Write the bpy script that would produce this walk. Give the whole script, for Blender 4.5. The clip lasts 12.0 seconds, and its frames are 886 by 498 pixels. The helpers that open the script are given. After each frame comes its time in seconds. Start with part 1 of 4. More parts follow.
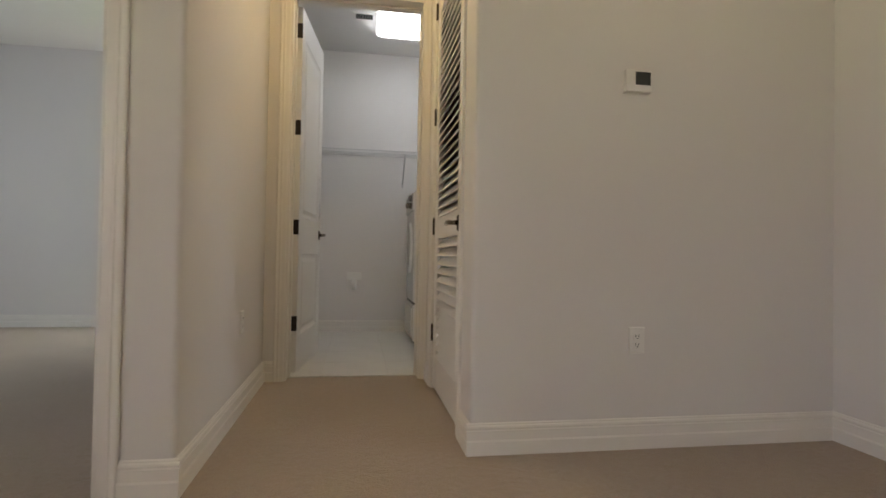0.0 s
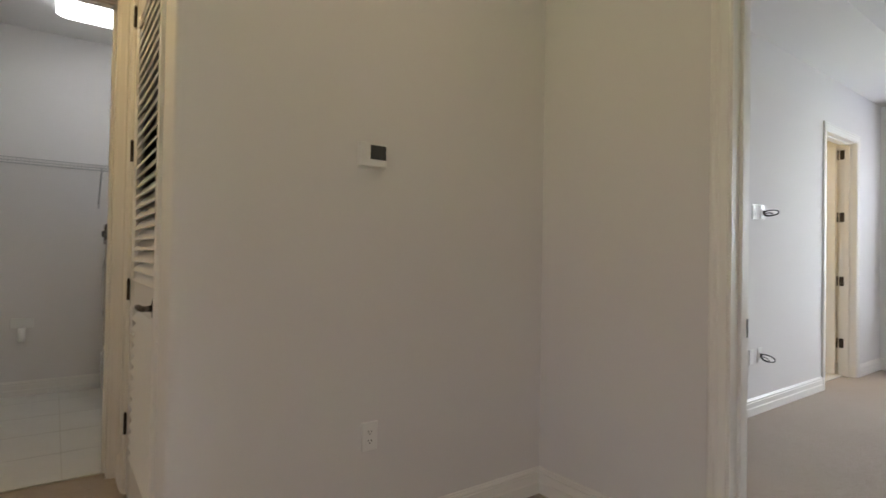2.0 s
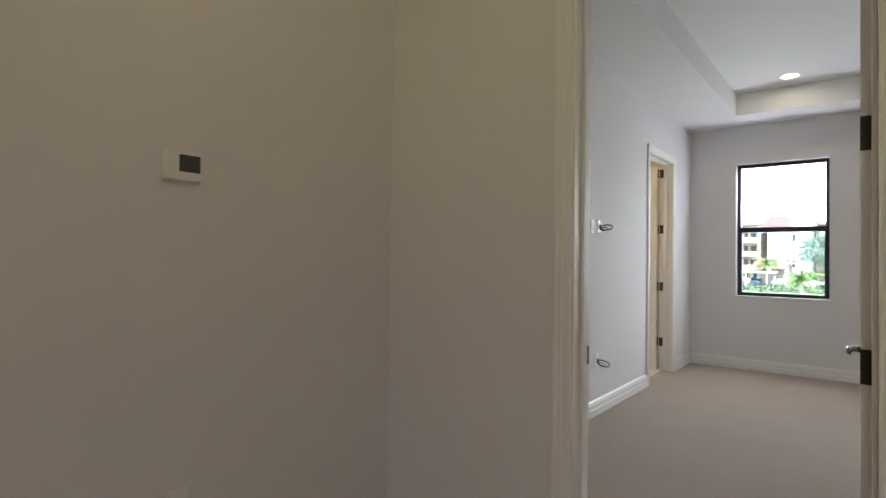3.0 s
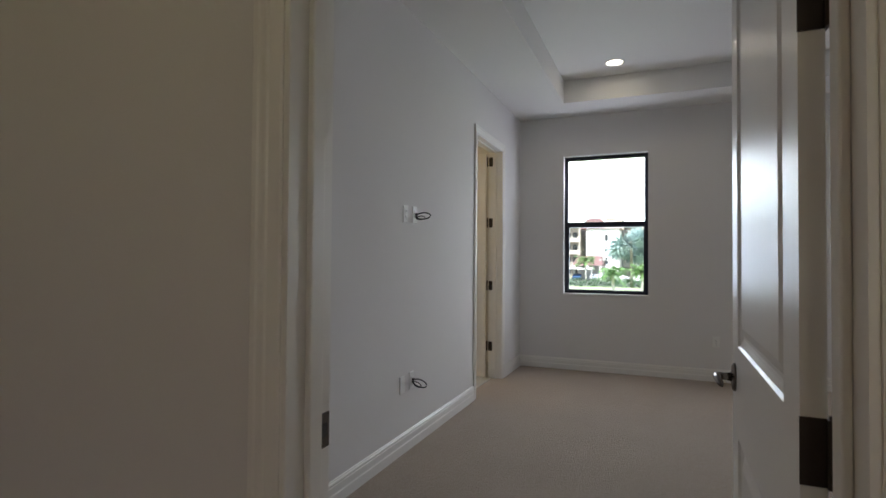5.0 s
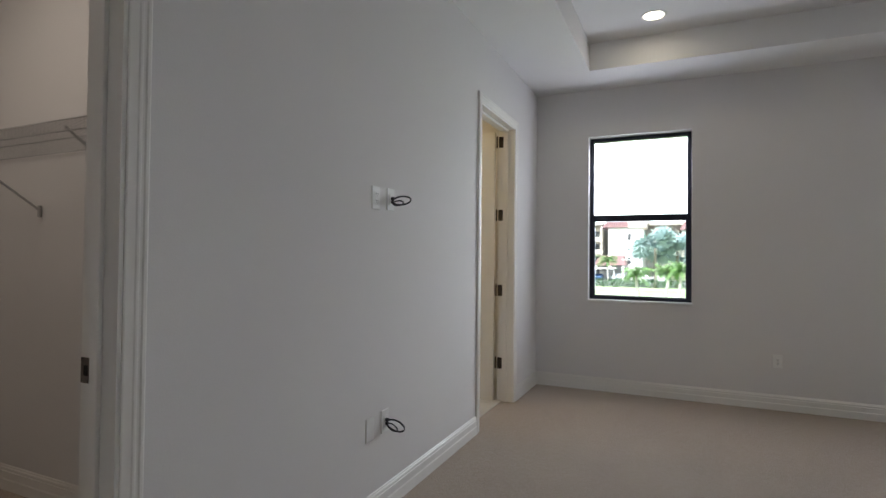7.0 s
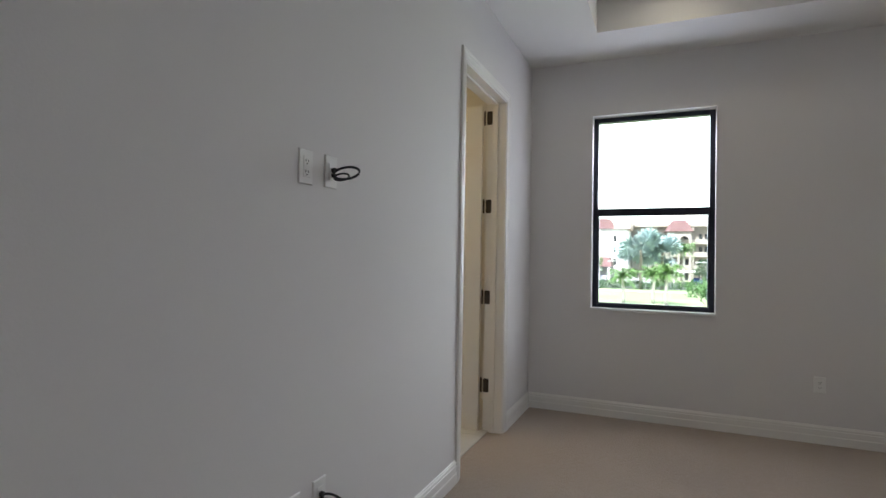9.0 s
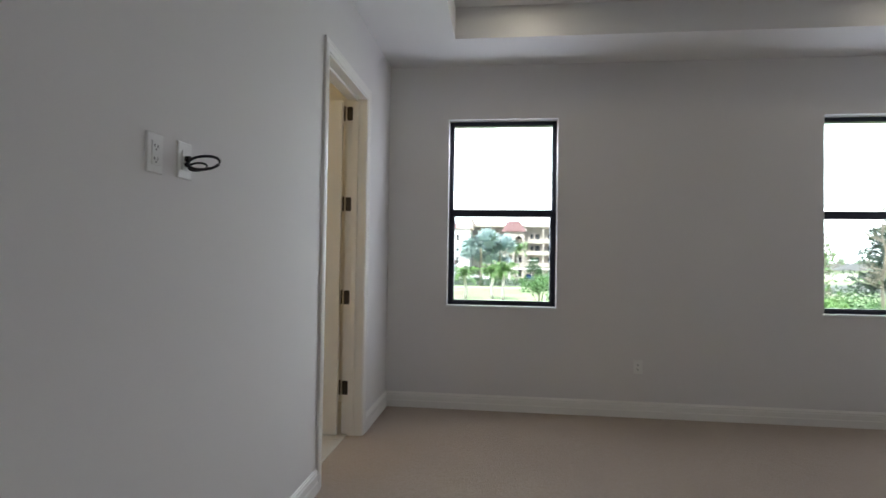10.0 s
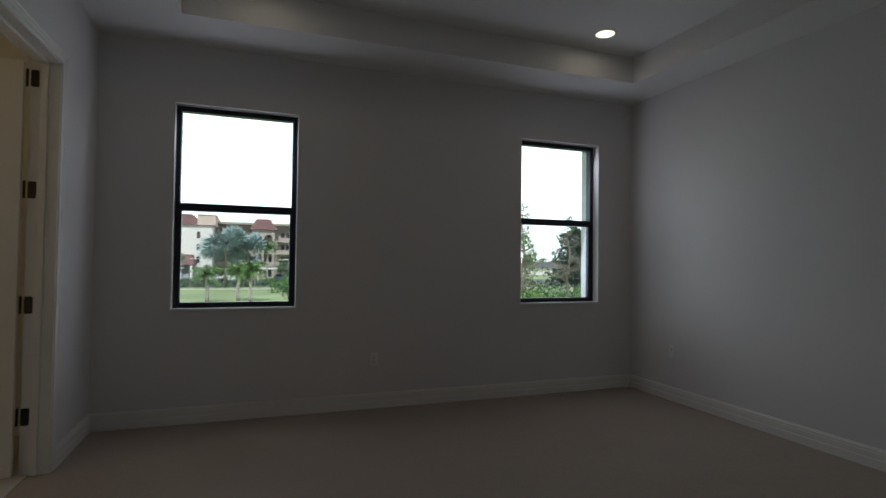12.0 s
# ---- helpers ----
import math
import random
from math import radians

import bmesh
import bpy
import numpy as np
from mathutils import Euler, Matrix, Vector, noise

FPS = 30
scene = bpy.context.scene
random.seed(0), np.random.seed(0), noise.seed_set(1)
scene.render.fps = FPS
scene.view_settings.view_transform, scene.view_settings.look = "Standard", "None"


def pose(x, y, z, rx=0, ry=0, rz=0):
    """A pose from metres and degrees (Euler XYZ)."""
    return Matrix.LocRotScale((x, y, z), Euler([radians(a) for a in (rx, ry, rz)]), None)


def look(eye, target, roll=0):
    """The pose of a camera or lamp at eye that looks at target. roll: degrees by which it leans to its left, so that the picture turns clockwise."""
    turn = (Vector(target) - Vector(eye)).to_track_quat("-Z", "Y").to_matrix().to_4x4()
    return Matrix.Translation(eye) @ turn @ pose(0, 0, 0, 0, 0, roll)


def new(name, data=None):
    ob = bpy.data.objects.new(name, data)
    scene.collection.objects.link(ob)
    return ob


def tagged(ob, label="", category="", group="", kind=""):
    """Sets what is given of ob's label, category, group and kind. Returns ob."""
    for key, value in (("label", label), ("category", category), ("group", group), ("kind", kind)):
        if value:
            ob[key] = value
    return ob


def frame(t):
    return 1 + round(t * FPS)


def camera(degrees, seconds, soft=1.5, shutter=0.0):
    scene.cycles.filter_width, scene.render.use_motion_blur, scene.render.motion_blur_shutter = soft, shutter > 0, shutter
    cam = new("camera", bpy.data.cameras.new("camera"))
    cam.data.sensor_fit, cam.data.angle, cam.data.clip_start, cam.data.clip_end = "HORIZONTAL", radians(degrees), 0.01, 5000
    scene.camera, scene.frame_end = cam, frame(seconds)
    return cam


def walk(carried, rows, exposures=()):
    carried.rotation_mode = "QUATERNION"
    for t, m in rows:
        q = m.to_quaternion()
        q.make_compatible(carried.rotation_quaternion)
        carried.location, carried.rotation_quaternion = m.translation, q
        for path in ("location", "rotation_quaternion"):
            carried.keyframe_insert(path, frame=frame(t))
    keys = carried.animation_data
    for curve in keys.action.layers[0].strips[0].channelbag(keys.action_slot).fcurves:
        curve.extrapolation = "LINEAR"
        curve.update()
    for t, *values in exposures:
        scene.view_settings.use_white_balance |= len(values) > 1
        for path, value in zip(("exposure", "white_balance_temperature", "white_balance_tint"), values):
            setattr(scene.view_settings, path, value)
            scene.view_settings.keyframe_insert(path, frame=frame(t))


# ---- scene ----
cam = camera(80.0, 12.0, shutter=0.2)
PATH = [
    (0, (1.02, 0.623, 0.802), (1.343, 2.595, 0.834), 1.0),
    (0.5, (1.016, 0.724, 0.862), (1.597, 2.637, 0.936), 1.0),
    (1, (1.113, 0.815, 0.95), (1.908, 2.649, 1.023), 0.9),
    (1.5, (1.133, 0.835, 1.099), (2.133, 2.567, 1.153), 0.6),
    (2, (1.192, 0.872, 1.177), (2.378, 2.482, 1.206), 1.0),
    (2.5, (1.238, 0.925, 1.272), (2.639, 2.352, 1.302), 1.0),
    (3, (1.39, 0.974, 1.285), (2.951, 2.224, 1.321), 0.8),
    (3.5, (1.623, 1.034, 1.284), (3.294, 2.132, 1.319), 0.9),
    (3.7, (1.716, 1.075, 1.283), (3.428, 2.109, 1.32), 0.5),
    (5.3, (2.544, 1.191, 1.265), (4.400, 1.936, 1.304), 0.5),
    (5.5, (2.624, 1.204, 1.263), (4.476, 1.956, 1.300), 0.6),
    (5.8, (2.761, 1.233, 1.262), (4.610, 1.995, 1.298), 0.7),
    (6, (2.847, 1.252, 1.260), (4.692, 2.023, 1.297), 0.6),
    (6.2, (2.932, 1.280, 1.259), (4.776, 2.053, 1.294), 0.7),
    (6.5, (3.068, 1.319, 1.259), (4.911, 2.096, 1.292), 0.6),
    (7, (3.335, 1.364, 1.273), (5.156, 2.191, 1.308), 0.6),
    (7.2, (3.432, 1.397, 1.273), (5.241, 2.251, 1.305), 0.6),
    (8.8, (4.077, 1.633, 1.274), (5.905, 2.445, 1.308), 0.9),
    (9, (4.131, 1.637, 1.272), (5.972, 2.416, 1.308), 1.0),
    (9.5, (4.176, 1.712, 1.296), (6.097, 2.267, 1.324), 1.0),
    (10, (4.150, 1.742, 1.276), (6.136, 1.966, 1.315), 0.9),
    (10.5, (4.150, 1.758, 1.276), (6.149, 1.706, 1.316), 0.8),
    (11, (4.154, 1.735, 1.318), (6.133, 1.451, 1.344), 1.0),
    (11.5, (4.131, 1.656, 1.271), (6.073, 1.181, 1.319), 0.8),
    (12, (4.14, 1.641, 1.27), (6.019, 0.958, 1.32), 0.7),
]
EXPOSURES = [(0.0, 2.5), (1.5, 2.38), (2.5, 2.15), (3.0, 1.94), (3.5, 1.62), (5.5, 1.08), (6.0, 1.15), (6.5, 1.3), (7.0, 1.35), (9.0, 1.22), (10.0, 1.12), (10.5, 0.95), (11.0, 0.5), (11.5, -0.25), (12.0, -0.55)]
walk(cam, [(t, look(eye, target, roll)) for t, eye, target, roll in PATH], EXPOSURES)

# ---- world, sun, large lights ----
world = bpy.data.worlds.new("world")
scene.world = world
world.use_nodes = True
wn = world.node_tree
sky = wn.nodes.new("ShaderNodeTexSky")
sky.sky_type, sky.sun_disc = "NISHITA", False
sky.sun_elevation, sky.sun_rotation = radians(52), radians(-60)
sky.air_density, sky.dust_density = 1.0, 4.0
wn.nodes["Background"].inputs["Strength"].default_value = 0.15
wn.links.new(sky.outputs[0], wn.nodes["Background"].inputs["Color"])


def lamp(name, kind, place, target, power, colour, size=0.1, size_y=None, shape="DISK"):
    data = bpy.data.lights.new(name, kind)
    data.energy, data.color = power, colour
    if kind == "AREA":
        data.shape, data.size = shape, size
        if size_y:
            data.size_y = size_y
    if kind == "POINT":
        data.shadow_soft_size = size
    ob = new(name, data)
    ob.matrix_basis = look(place, target)
    return ob


sun = bpy.data.lights.new("sun", "SUN")
sun.energy, sun.angle, sun.color = 4.5, radians(0.5), (1.0, 0.96, 0.92)
new("sun", sun).matrix_basis = look((0, 0, 0), (0.60, -0.15, -0.79))

SKYLIGHT = (0.785, 0.82, 0.99)
for y in (1.755, -1.255):
    lamp("window_skylight", "AREA", (8.90, y, 1.68), (7.9, y, 1.45), 10.5, SKYLIGHT, 0.86, 1.5, "RECTANGLE")
# lamp added before the windowless end wall, in place of unseen daylight
lamp("side_room_fill", "AREA", (-3.55, 4.6, 1.6), (-2.5, 4.6, 1.5), 3.5, (0.82, 0.88, 1.0), 1.4, 1.5, "RECTANGLE")
# warm fill lamp added in an unseen opening, to brighten the hall
lamp("hall_fill", "AREA", (-1.55, -0.7, 1.65), (1.0, -0.5, 1.3), 3.0, (1.0, 0.61, 0.50), 2.3, 1.5, "RECTANGLE")

# ---- materials ----

def paint(name, colour, rough=0.5, metal=0.0, var=0.05, scale=1.5, fine=180.0, bump=0.06, coat=0.0, spec=0.5):
    """A painted or plain surface: slow blotches and fine grain in colour, and fine relief."""
    m = bpy.data.materials.new(name)
    m.use_nodes = True
    n, k = m.node_tree.nodes, m.node_tree.links
    b = n["Principled BSDF"]
    co = n.new("ShaderNodeTexCoord")
    slow, quick = n.new("ShaderNodeTexNoise"), n.new("ShaderNodeTexNoise")
    slow.inputs["Scale"].default_value, slow.inputs["Detail"].default_value = scale, 4
    quick.inputs["Scale"].default_value, quick.inputs["Detail"].default_value = fine, 3
    k.new(co.outputs["Object"], slow.inputs["Vector"])
    k.new(co.outputs["Object"], quick.inputs["Vector"])
    add = n.new("ShaderNodeMath")
    add.operation = "MULTIPLY_ADD"
    k.new(quick.outputs["Fac"], add.inputs[0])
    add.inputs[1].default_value = 0.35
    k.new(slow.outputs["Fac"], add.inputs[2])
    ramp = n.new("ShaderNodeMapRange")
    ramp.inputs["From Min"].default_value, ramp.inputs["From Max"].default_value = 0.3, 1.05
    ramp.inputs["To Min"].default_value, ramp.inputs["To Max"].default_value = 1 - var, 1 + var
    k.new(add.outputs[0], ramp.inputs["Value"])
    mul = n.new("ShaderNodeMix")
    mul.data_type, mul.blend_type = "RGBA", "MULTIPLY"
    mul.inputs["Factor"].default_value = 1
    mul.inputs[6].default_value = (*colour, 1)
    k.new(ramp.outputs[0], mul.inputs[7])
    k.new(mul.outputs[2], b.inputs["Base Color"])
    b.inputs["Roughness"].default_value, b.inputs["Metallic"].default_value = rough, metal
    b.inputs["Coat Weight"].default_value, b.inputs["Specular IOR Level"].default_value = coat, spec
    if bump:
        bp = n.new("ShaderNodeBump")
        bp.inputs["Strength"].default_value, bp.inputs["Distance"].default_value = bump, 0.004
        k.new(quick.outputs["Fac"], bp.inputs["Height"])
        k.new(bp.outputs[0], b.inputs["Normal"])
    return m


def glow(name, colour, strength):
    m = bpy.data.materials.new(name)
    m.use_nodes = True
    b = m.node_tree.nodes["Principled BSDF"]
    b.inputs["Base Color"].default_value = (0.8, 0.8, 0.78, 1)
    b.inputs["Emission Color"].default_value = (*colour, 1)
    b.inputs["Emission Strength"].default_value = strength
    return m


WALL = paint("wall_paint", (0.735, 0.72, 0.71), 0.85, var=0.025, scale=0.8, fine=140, bump=0.10)
CEIL = paint("ceiling_paint", (0.79, 0.785, 0.77), 0.8, var=0.02, scale=0.8, fine=60, bump=0.2)
TRIM = paint("trim_gloss", (0.80, 0.785, 0.75), 0.38, var=0.010, scale=0.7, fine=25, bump=0.006)
DOOR = paint("door_gloss", (0.80, 0.79, 0.76), 0.34, var=0.012, scale=0.9, fine=40, bump=0.012, spec=0.32)
BRONZE = paint("dark_bronze", (0.055, 0.045, 0.038), 0.38, 0.8, var=0.2, scale=20, fine=300, bump=0.03)
NICKEL = paint("dark_nickel", (0.20, 0.185, 0.17), 0.25, 0.95, var=0.15, scale=20, fine=300, bump=0.02)
PLASTIC = paint("white_plastic", (0.80, 0.80, 0.78), 0.32, var=0.02, fine=200, bump=0.01)
SCREEN = paint("grey_display", (0.055, 0.06, 0.055), 0.25, var=0.1, fine=100, bump=0)
DARK = paint("dark_slot", (0.02, 0.02, 0.02), 0.6, bump=0)
CABLE = paint("black_cable", (0.015, 0.016, 0.02), 0.4, bump=0)
WIRE = paint("white_coated_wire", (0.48, 0.48, 0.48), 0.4, bump=0)
FRAME = paint("black_window_frame", (0.016, 0.020, 0.036), 0.35, 0.2, var=0.2, fine=120, bump=0.02)
SILL = paint("pale_sill", (0.78, 0.78, 0.77), 0.3, var=0.05, scale=6, bump=0.02)
ENAMEL = paint("white_enamel", (0.80, 0.81, 0.82), 0.18, var=0.02, bump=0)
TILE = paint("pale_floor_tile", (0.62, 0.61, 0.57), 0.3, var=0.06, scale=5, fine=60, bump=0.02)
LIT = glow("lamp_lens", (1.0, 0.90, 0.70), 2.6)
LIT2 = glow("laundry_lens", (0.97, 0.98, 1.0), 1.15)


def carpet_material():
    m = bpy.data.materials.new("cut_pile_carpet")
    m.use_nodes = True
    n, k = m.node_tree.nodes, m.node_tree.links
    b = n["Principled BSDF"]
    co = n.new("ShaderNodeTexCoord")
    tuft, mid, big = (n.new("ShaderNodeTexNoise") for _ in range(3))
    for x, s, d in ((tuft, 150, 3), (mid, 34, 4), (big, 2.2, 3)):
        x.inputs["Scale"].default_value, x.inputs["Detail"].default_value = s, d
        k.new(co.outputs["Object"], x.inputs["Vector"])
    a = n.new("ShaderNodeMath")
    a.operation = "MULTIPLY_ADD"
    a.inputs[1].default_value = 0.8
    k.new(mid.outputs["Fac"], a.inputs[0])
    k.new(tuft.outputs["Fac"], a.inputs[2])
    c = n.new("ShaderNodeMath")
    c.operation = "MULTIPLY_ADD"
    c.inputs[1].default_value = 0.55
    k.new(big.outputs["Fac"], c.inputs[0])
    k.new(a.outputs[0], c.inputs[2])
    r = n.new("ShaderNodeValToRGB")
    r.color_ramp.elements[0].position, r.color_ramp.elements[1].position = 0.25, 0.95
    r.color_ramp.elements[0].color = (0.31, 0.243, 0.183, 1)
    r.color_ramp.elements[1].color = (0.52, 0.428, 0.328, 1)
    s = n.new("ShaderNodeMath")
    s.operation = "MULTIPLY"
    s.inputs[1].default_value = 0.52
    k.new(c.outputs[0], s.inputs[0])
    k.new(s.outputs[0], r.inputs["Fac"])
    k.new(r.outputs[0], b.inputs["Base Color"])
    b.inputs["Roughness"].default_value = 0.95
    b.inputs["Sheen Weight"].default_value = 0.25
    bp = n.new("ShaderNodeBump")
    bp.inputs["Strength"].default_value, bp.inputs["Distance"].default_value = 0.9, 0.012
    k.new(a.outputs[0], bp.inputs["Height"])
    k.new(bp.outputs[0], b.inputs["Normal"])
    return m


CARPET = carpet_material()


def glass_material():
    m = bpy.data.materials.new("window_glass")
    m.use_nodes = True
    n, k = m.node_tree.nodes, m.node_tree.links
    n.remove(n["Principled BSDF"])
    t, g, mix, lw = (n.new(x) for x in ("ShaderNodeBsdfTransparent", "ShaderNodeBsdfGlossy", "ShaderNodeMixShader", "ShaderNodeFresnel"))
    t.inputs[0].default_value = (0.90, 0.96, 0.98, 1)
    g.inputs["Roughness"].default_value = 0.02
    lw.inputs["IOR"].default_value = 1.45
    k.new(lw.outputs[0], mix.inputs[0])
    k.new(t.outputs[0], mix.inputs[1])
    k.new(g.outputs[0], mix.inputs[2])
    k.new(mix.outputs[0], n["Material Output"].inputs["Surface"])
    return m


GLASS = glass_material()
LAWN = paint("mown_lawn", (0.24, 0.305, 0.145), 0.9, var=0.35, scale=0.15, fine=6, bump=0.3)
ASPHALT = paint("asphalt", (0.10, 0.10, 0.10), 0.85, var=0.2, scale=0.3, fine=20, bump=0.2)
PATHM = paint("pale_path", (0.55, 0.52, 0.46), 0.8, var=0.1, scale=0.3, fine=10)
HEDGE = paint("hedge_leaf", (0.055, 0.12, 0.05), 0.55, var=0.5, scale=0.7, fine=5, bump=0)
BUSH = paint("bush_leaf", (0.10, 0.205, 0.07), 0.5, var=0.5, scale=0.8, fine=5, bump=0)
PALM = paint("palm_leaf", (0.12, 0.23, 0.065), 0.45, var=0.35, scale=0.9, fine=4, bump=0)
SILVER = paint("silver_palm_leaf", (0.36, 0.46, 0.46), 0.5, var=0.35, scale=0.7, fine=4, bump=0)
PINE = paint("dark_needle", (0.03, 0.055, 0.04), 0.6, var=0.5, scale=0.5, fine=4, bump=0)
BARK = paint("grey_bark", (0.24, 0.21, 0.17), 0.9, var=0.3, scale=2, fine=20, bump=0.4)
PALE_BARK = paint("pale_ringed_bark", (0.42, 0.40, 0.36), 0.9, var=0.3, scale=3, fine=14, bump=0.4)
# sunlight on the mansard, put into the colour as pale pink
ROOF_SUNLIT = paint("sunlit_roof_pink", (0.70, 0.56, 0.50), 0.85, var=0.06, scale=0.2, fine=4)
STUCCO = paint("cream_stucco", (0.46, 0.41, 0.36), 0.85, var=0.06, scale=0.2, fine=4)
STUCCO2 = paint("white_stucco", (0.84, 0.82, 0.78), 0.85, var=0.05, scale=0.2, fine=4)
ROOF = paint("red_clay_tile", (0.20, 0.105, 0.105), 0.7, var=0.25, scale=0.5, fine=5)
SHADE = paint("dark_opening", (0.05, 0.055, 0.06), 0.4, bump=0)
CARS = [paint("car_paint_" + n, c, 0.25, 0.2, bump=0) for n, c in (("white", (0.75, 0.76, 0.78)), ("blue", (0.06, 0.12, 0.25)), ("silver", (0.45, 0.47, 0.5)), ("red", (0.3, 0.03, 0.03)))]
HAZE = glow("bright_hazy_sky", (0.90, 0.96, 1.0), 1.4)
TYRE = paint("tyre_rubber", (0.02, 0.02, 0.02), 0.8, bump=0)
DAYGLASS = paint("car_glass", (0.03, 0.04, 0.05), 0.1, bump=0)


# ---- mesh building ----
class Build:
    """Collects boxes, prisms and tubes into one mesh."""

    def __init__(self):
        self.v, self.f = [], []

    def add(self, verts, faces, m=None):
        o = len(self.v)
        self.v += [tuple(m @ Vector(p)) if m else tuple(p) for p in verts]
        self.f += [tuple(o + i for i in f) for f in faces]
        return self

    def box(self, lo, hi, m=None):
        x0, y0, z0 = lo
        x1, y1, z1 = hi
        v = [(x0, y0, z0), (x1, y0, z0), (x1, y1, z0), (x0, y1, z0), (x0, y0, z1), (x1, y0, z1), (x1, y1, z1), (x0, y1, z1)]
        return self.add(v, [(3, 2, 1, 0), (4, 5, 6, 7), (0, 1, 5, 4), (1, 2, 6, 5), (2, 3, 7, 6), (3, 0, 4, 7)], m)

    def loft(self, rings, caps=True, closed=True, m=None):
        n = len(rings[0])
        v = [p for r in rings for p in r]
        f = []
        for i in range(len(rings) - 1):
            for j in range(n if closed else n - 1):
                a, b = i * n + j, i * n + (j + 1) % n
                f.append((a, b, b + n, a + n))
        if caps:
            f += [tuple(reversed(range(n))), tuple(range((len(rings) - 1) * n, len(rings) * n))]
        return self.add(v, f, m)

    def tube(self, pts, r, n=8, m=None, radii=None):
        pts = [Vector(p) for p in pts]
        rings = []
        for i, p in enumerate(pts):
            d = (pts[min(i + 1, len(pts) - 1)] - pts[max(i - 1, 0)]).normalized()
            a = d.cross(Vector((0, 0, 1)) if abs(d.z) < 0.9 else Vector((1, 0, 0))).normalized()
            b = d.cross(a)
            q = radii[i] if radii else r
            rings.append([p + q * (math.cos(t) * a + math.sin(t) * b) for t in [2 * math.pi * j / n for j in range(n)]])
        return self.loft(rings, m=m)

    def done(self, name, mat, parent=None, m=None, bevel=0.0, smooth=False):
        me = bpy.data.meshes.new(name)
        me.from_pydata(self.v, [], self.f)
        bm = bmesh.new()
        bm.from_mesh(me)
        bmesh.ops.recalc_face_normals(bm, faces=bm.faces)
        bm.to_mesh(me)
        bm.free()
        me.materials.append(mat)
        if smooth:
            for p in me.polygons:
                p.use_smooth = True
        ob = new(name, me)
        if m is not None:
            ob.matrix_basis = m
        if parent is not None:
            ob.parent = parent
        if bevel:
            mod = ob.modifiers.new("bevel", "BEVEL")
            mod.width, mod.segments, mod.limit_method = bevel, 2, "ANGLE"
        return ob


def base(name, m, label, category, group="", kind=""):
    return_ob = new(name)
    return_ob.matrix_basis = m
    return_ob.empty_display_size = 0.1
    return tagged(return_ob, label, category, group, kind)


def structure(ob, label, category):
    return tagged(ob, label, category, kind="structure")


# ---- large structure ----
TOP = 2.95
XH, XB, XE = 3.192, 3.322, 8.675        # door wall: hall face, bedroom face; window wall
YS, YN, YN2 = -2.10, 2.735, 2.875      # bedroom side wall; wall with the sockets, both faces
D0, D1, DH, DL = 0.935, 1.814, 2.44, 2.51        # bedroom doorway
W = [(1.288, 2.214), (-1.700, -0.808)]
WZ0, WZ1 = 0.875, 2.486


def wall_x(name, x0, x1, y0, y1, holes=(), z1=TOP + 0.05, mat=WALL, z0=0.0, label="off-white painted plaster wall with a fine roller texture"):
    """A wall along y between the planes x0 and x1; holes: (y0, y1, z0, z1)."""
    b = Build()
    at = y0
    for h0, h1, k0, k1 in sorted(holes):
        b.box((x0, at, z0), (x1, h0, z1))
        if k0 > z0:
            b.box((x0, h0, z0), (x1, h1, k0))
        b.box((x0, h0, k1), (x1, h1, z1))
        at = h1
    b.box((x0, at, z0), (x1, y1, z1))
    return structure(b.done(name, mat), label, "wall")


def wall_y(name, y0, y1, x0, x1, holes=(), z1=TOP + 0.05, mat=WALL, label="off-white painted plaster wall with a fine roller texture"):
    b = Build()
    at = x0
    for h0, h1, k0, k1 in sorted(holes):
        b.box((at, y0, 0), (h0, y1, z1))
        if k0 > 0:
            b.box((h0, y0, 0), (h1, y1, k0))
        b.box((h0, y0, k1), (h1, y1, z1))
        at = h1
    b.box((at, y0, 0), (x1, y1, z1))
    return structure(b.done(name, mat), label, "wall")


floor = Build().box((-4.0, -3.2, -0.2), (8.8, 7.2, 0.0)).done("floor", CARPET)
structure(floor, "beige cut-pile carpet through hall and bedroom", "floor")

wall_x("wall_bedroom_door", XH, XB, YS - 0.15, YN, [(D0, D1, 0, DH)], 3.3)
wall_x("wall_window", XE, XE + 0.30, YS - 0.15, 5.4, [(a, b, WZ0, WZ1) for a, b in W], 3.3)
wall_y("wall_bedroom_side", YS - 0.15, YS, XB, XE, (), 3.3)
C0, C1 = 3.51, 4.27                    # closet doorway
B0, B1 = 7.015, 7.885                  # bathroom doorway
wall_y("wall_sockets", YN, YN2, XH, XE, [(C0, C1, 0, DH), (B0, B1, 0, DH)], 3.3)
# closet and bathroom behind it
wall_x("wall_closet_end", 4.99, 5.09, YN2, 5.3)
wall_x("wall_closet_start", 3.06, XH, YN2, 5.3)
wall_y("wall_closet_back", 5.3, 5.4, 3.02, 5.09)
wall_x("wall_bath_start", 6.3, 6.4, YN2, 5.3)
wall_y("wall_bath_back", 5.3, 5.4, 6.3, XE)
# hall
HX, CX, EY = 0.448, 1.49, 2.48          # corridor wall, louvre-door wall, wall end
LY0, LY1 = 4.10, 4.27                  # laundry front wall
L0, L1 = 0.58, 1.445
K0, K1 = 3.00, 3.86                    # louvre door
wall_y("wall_thermostat", YN, YN2, CX + 0.14, XH)


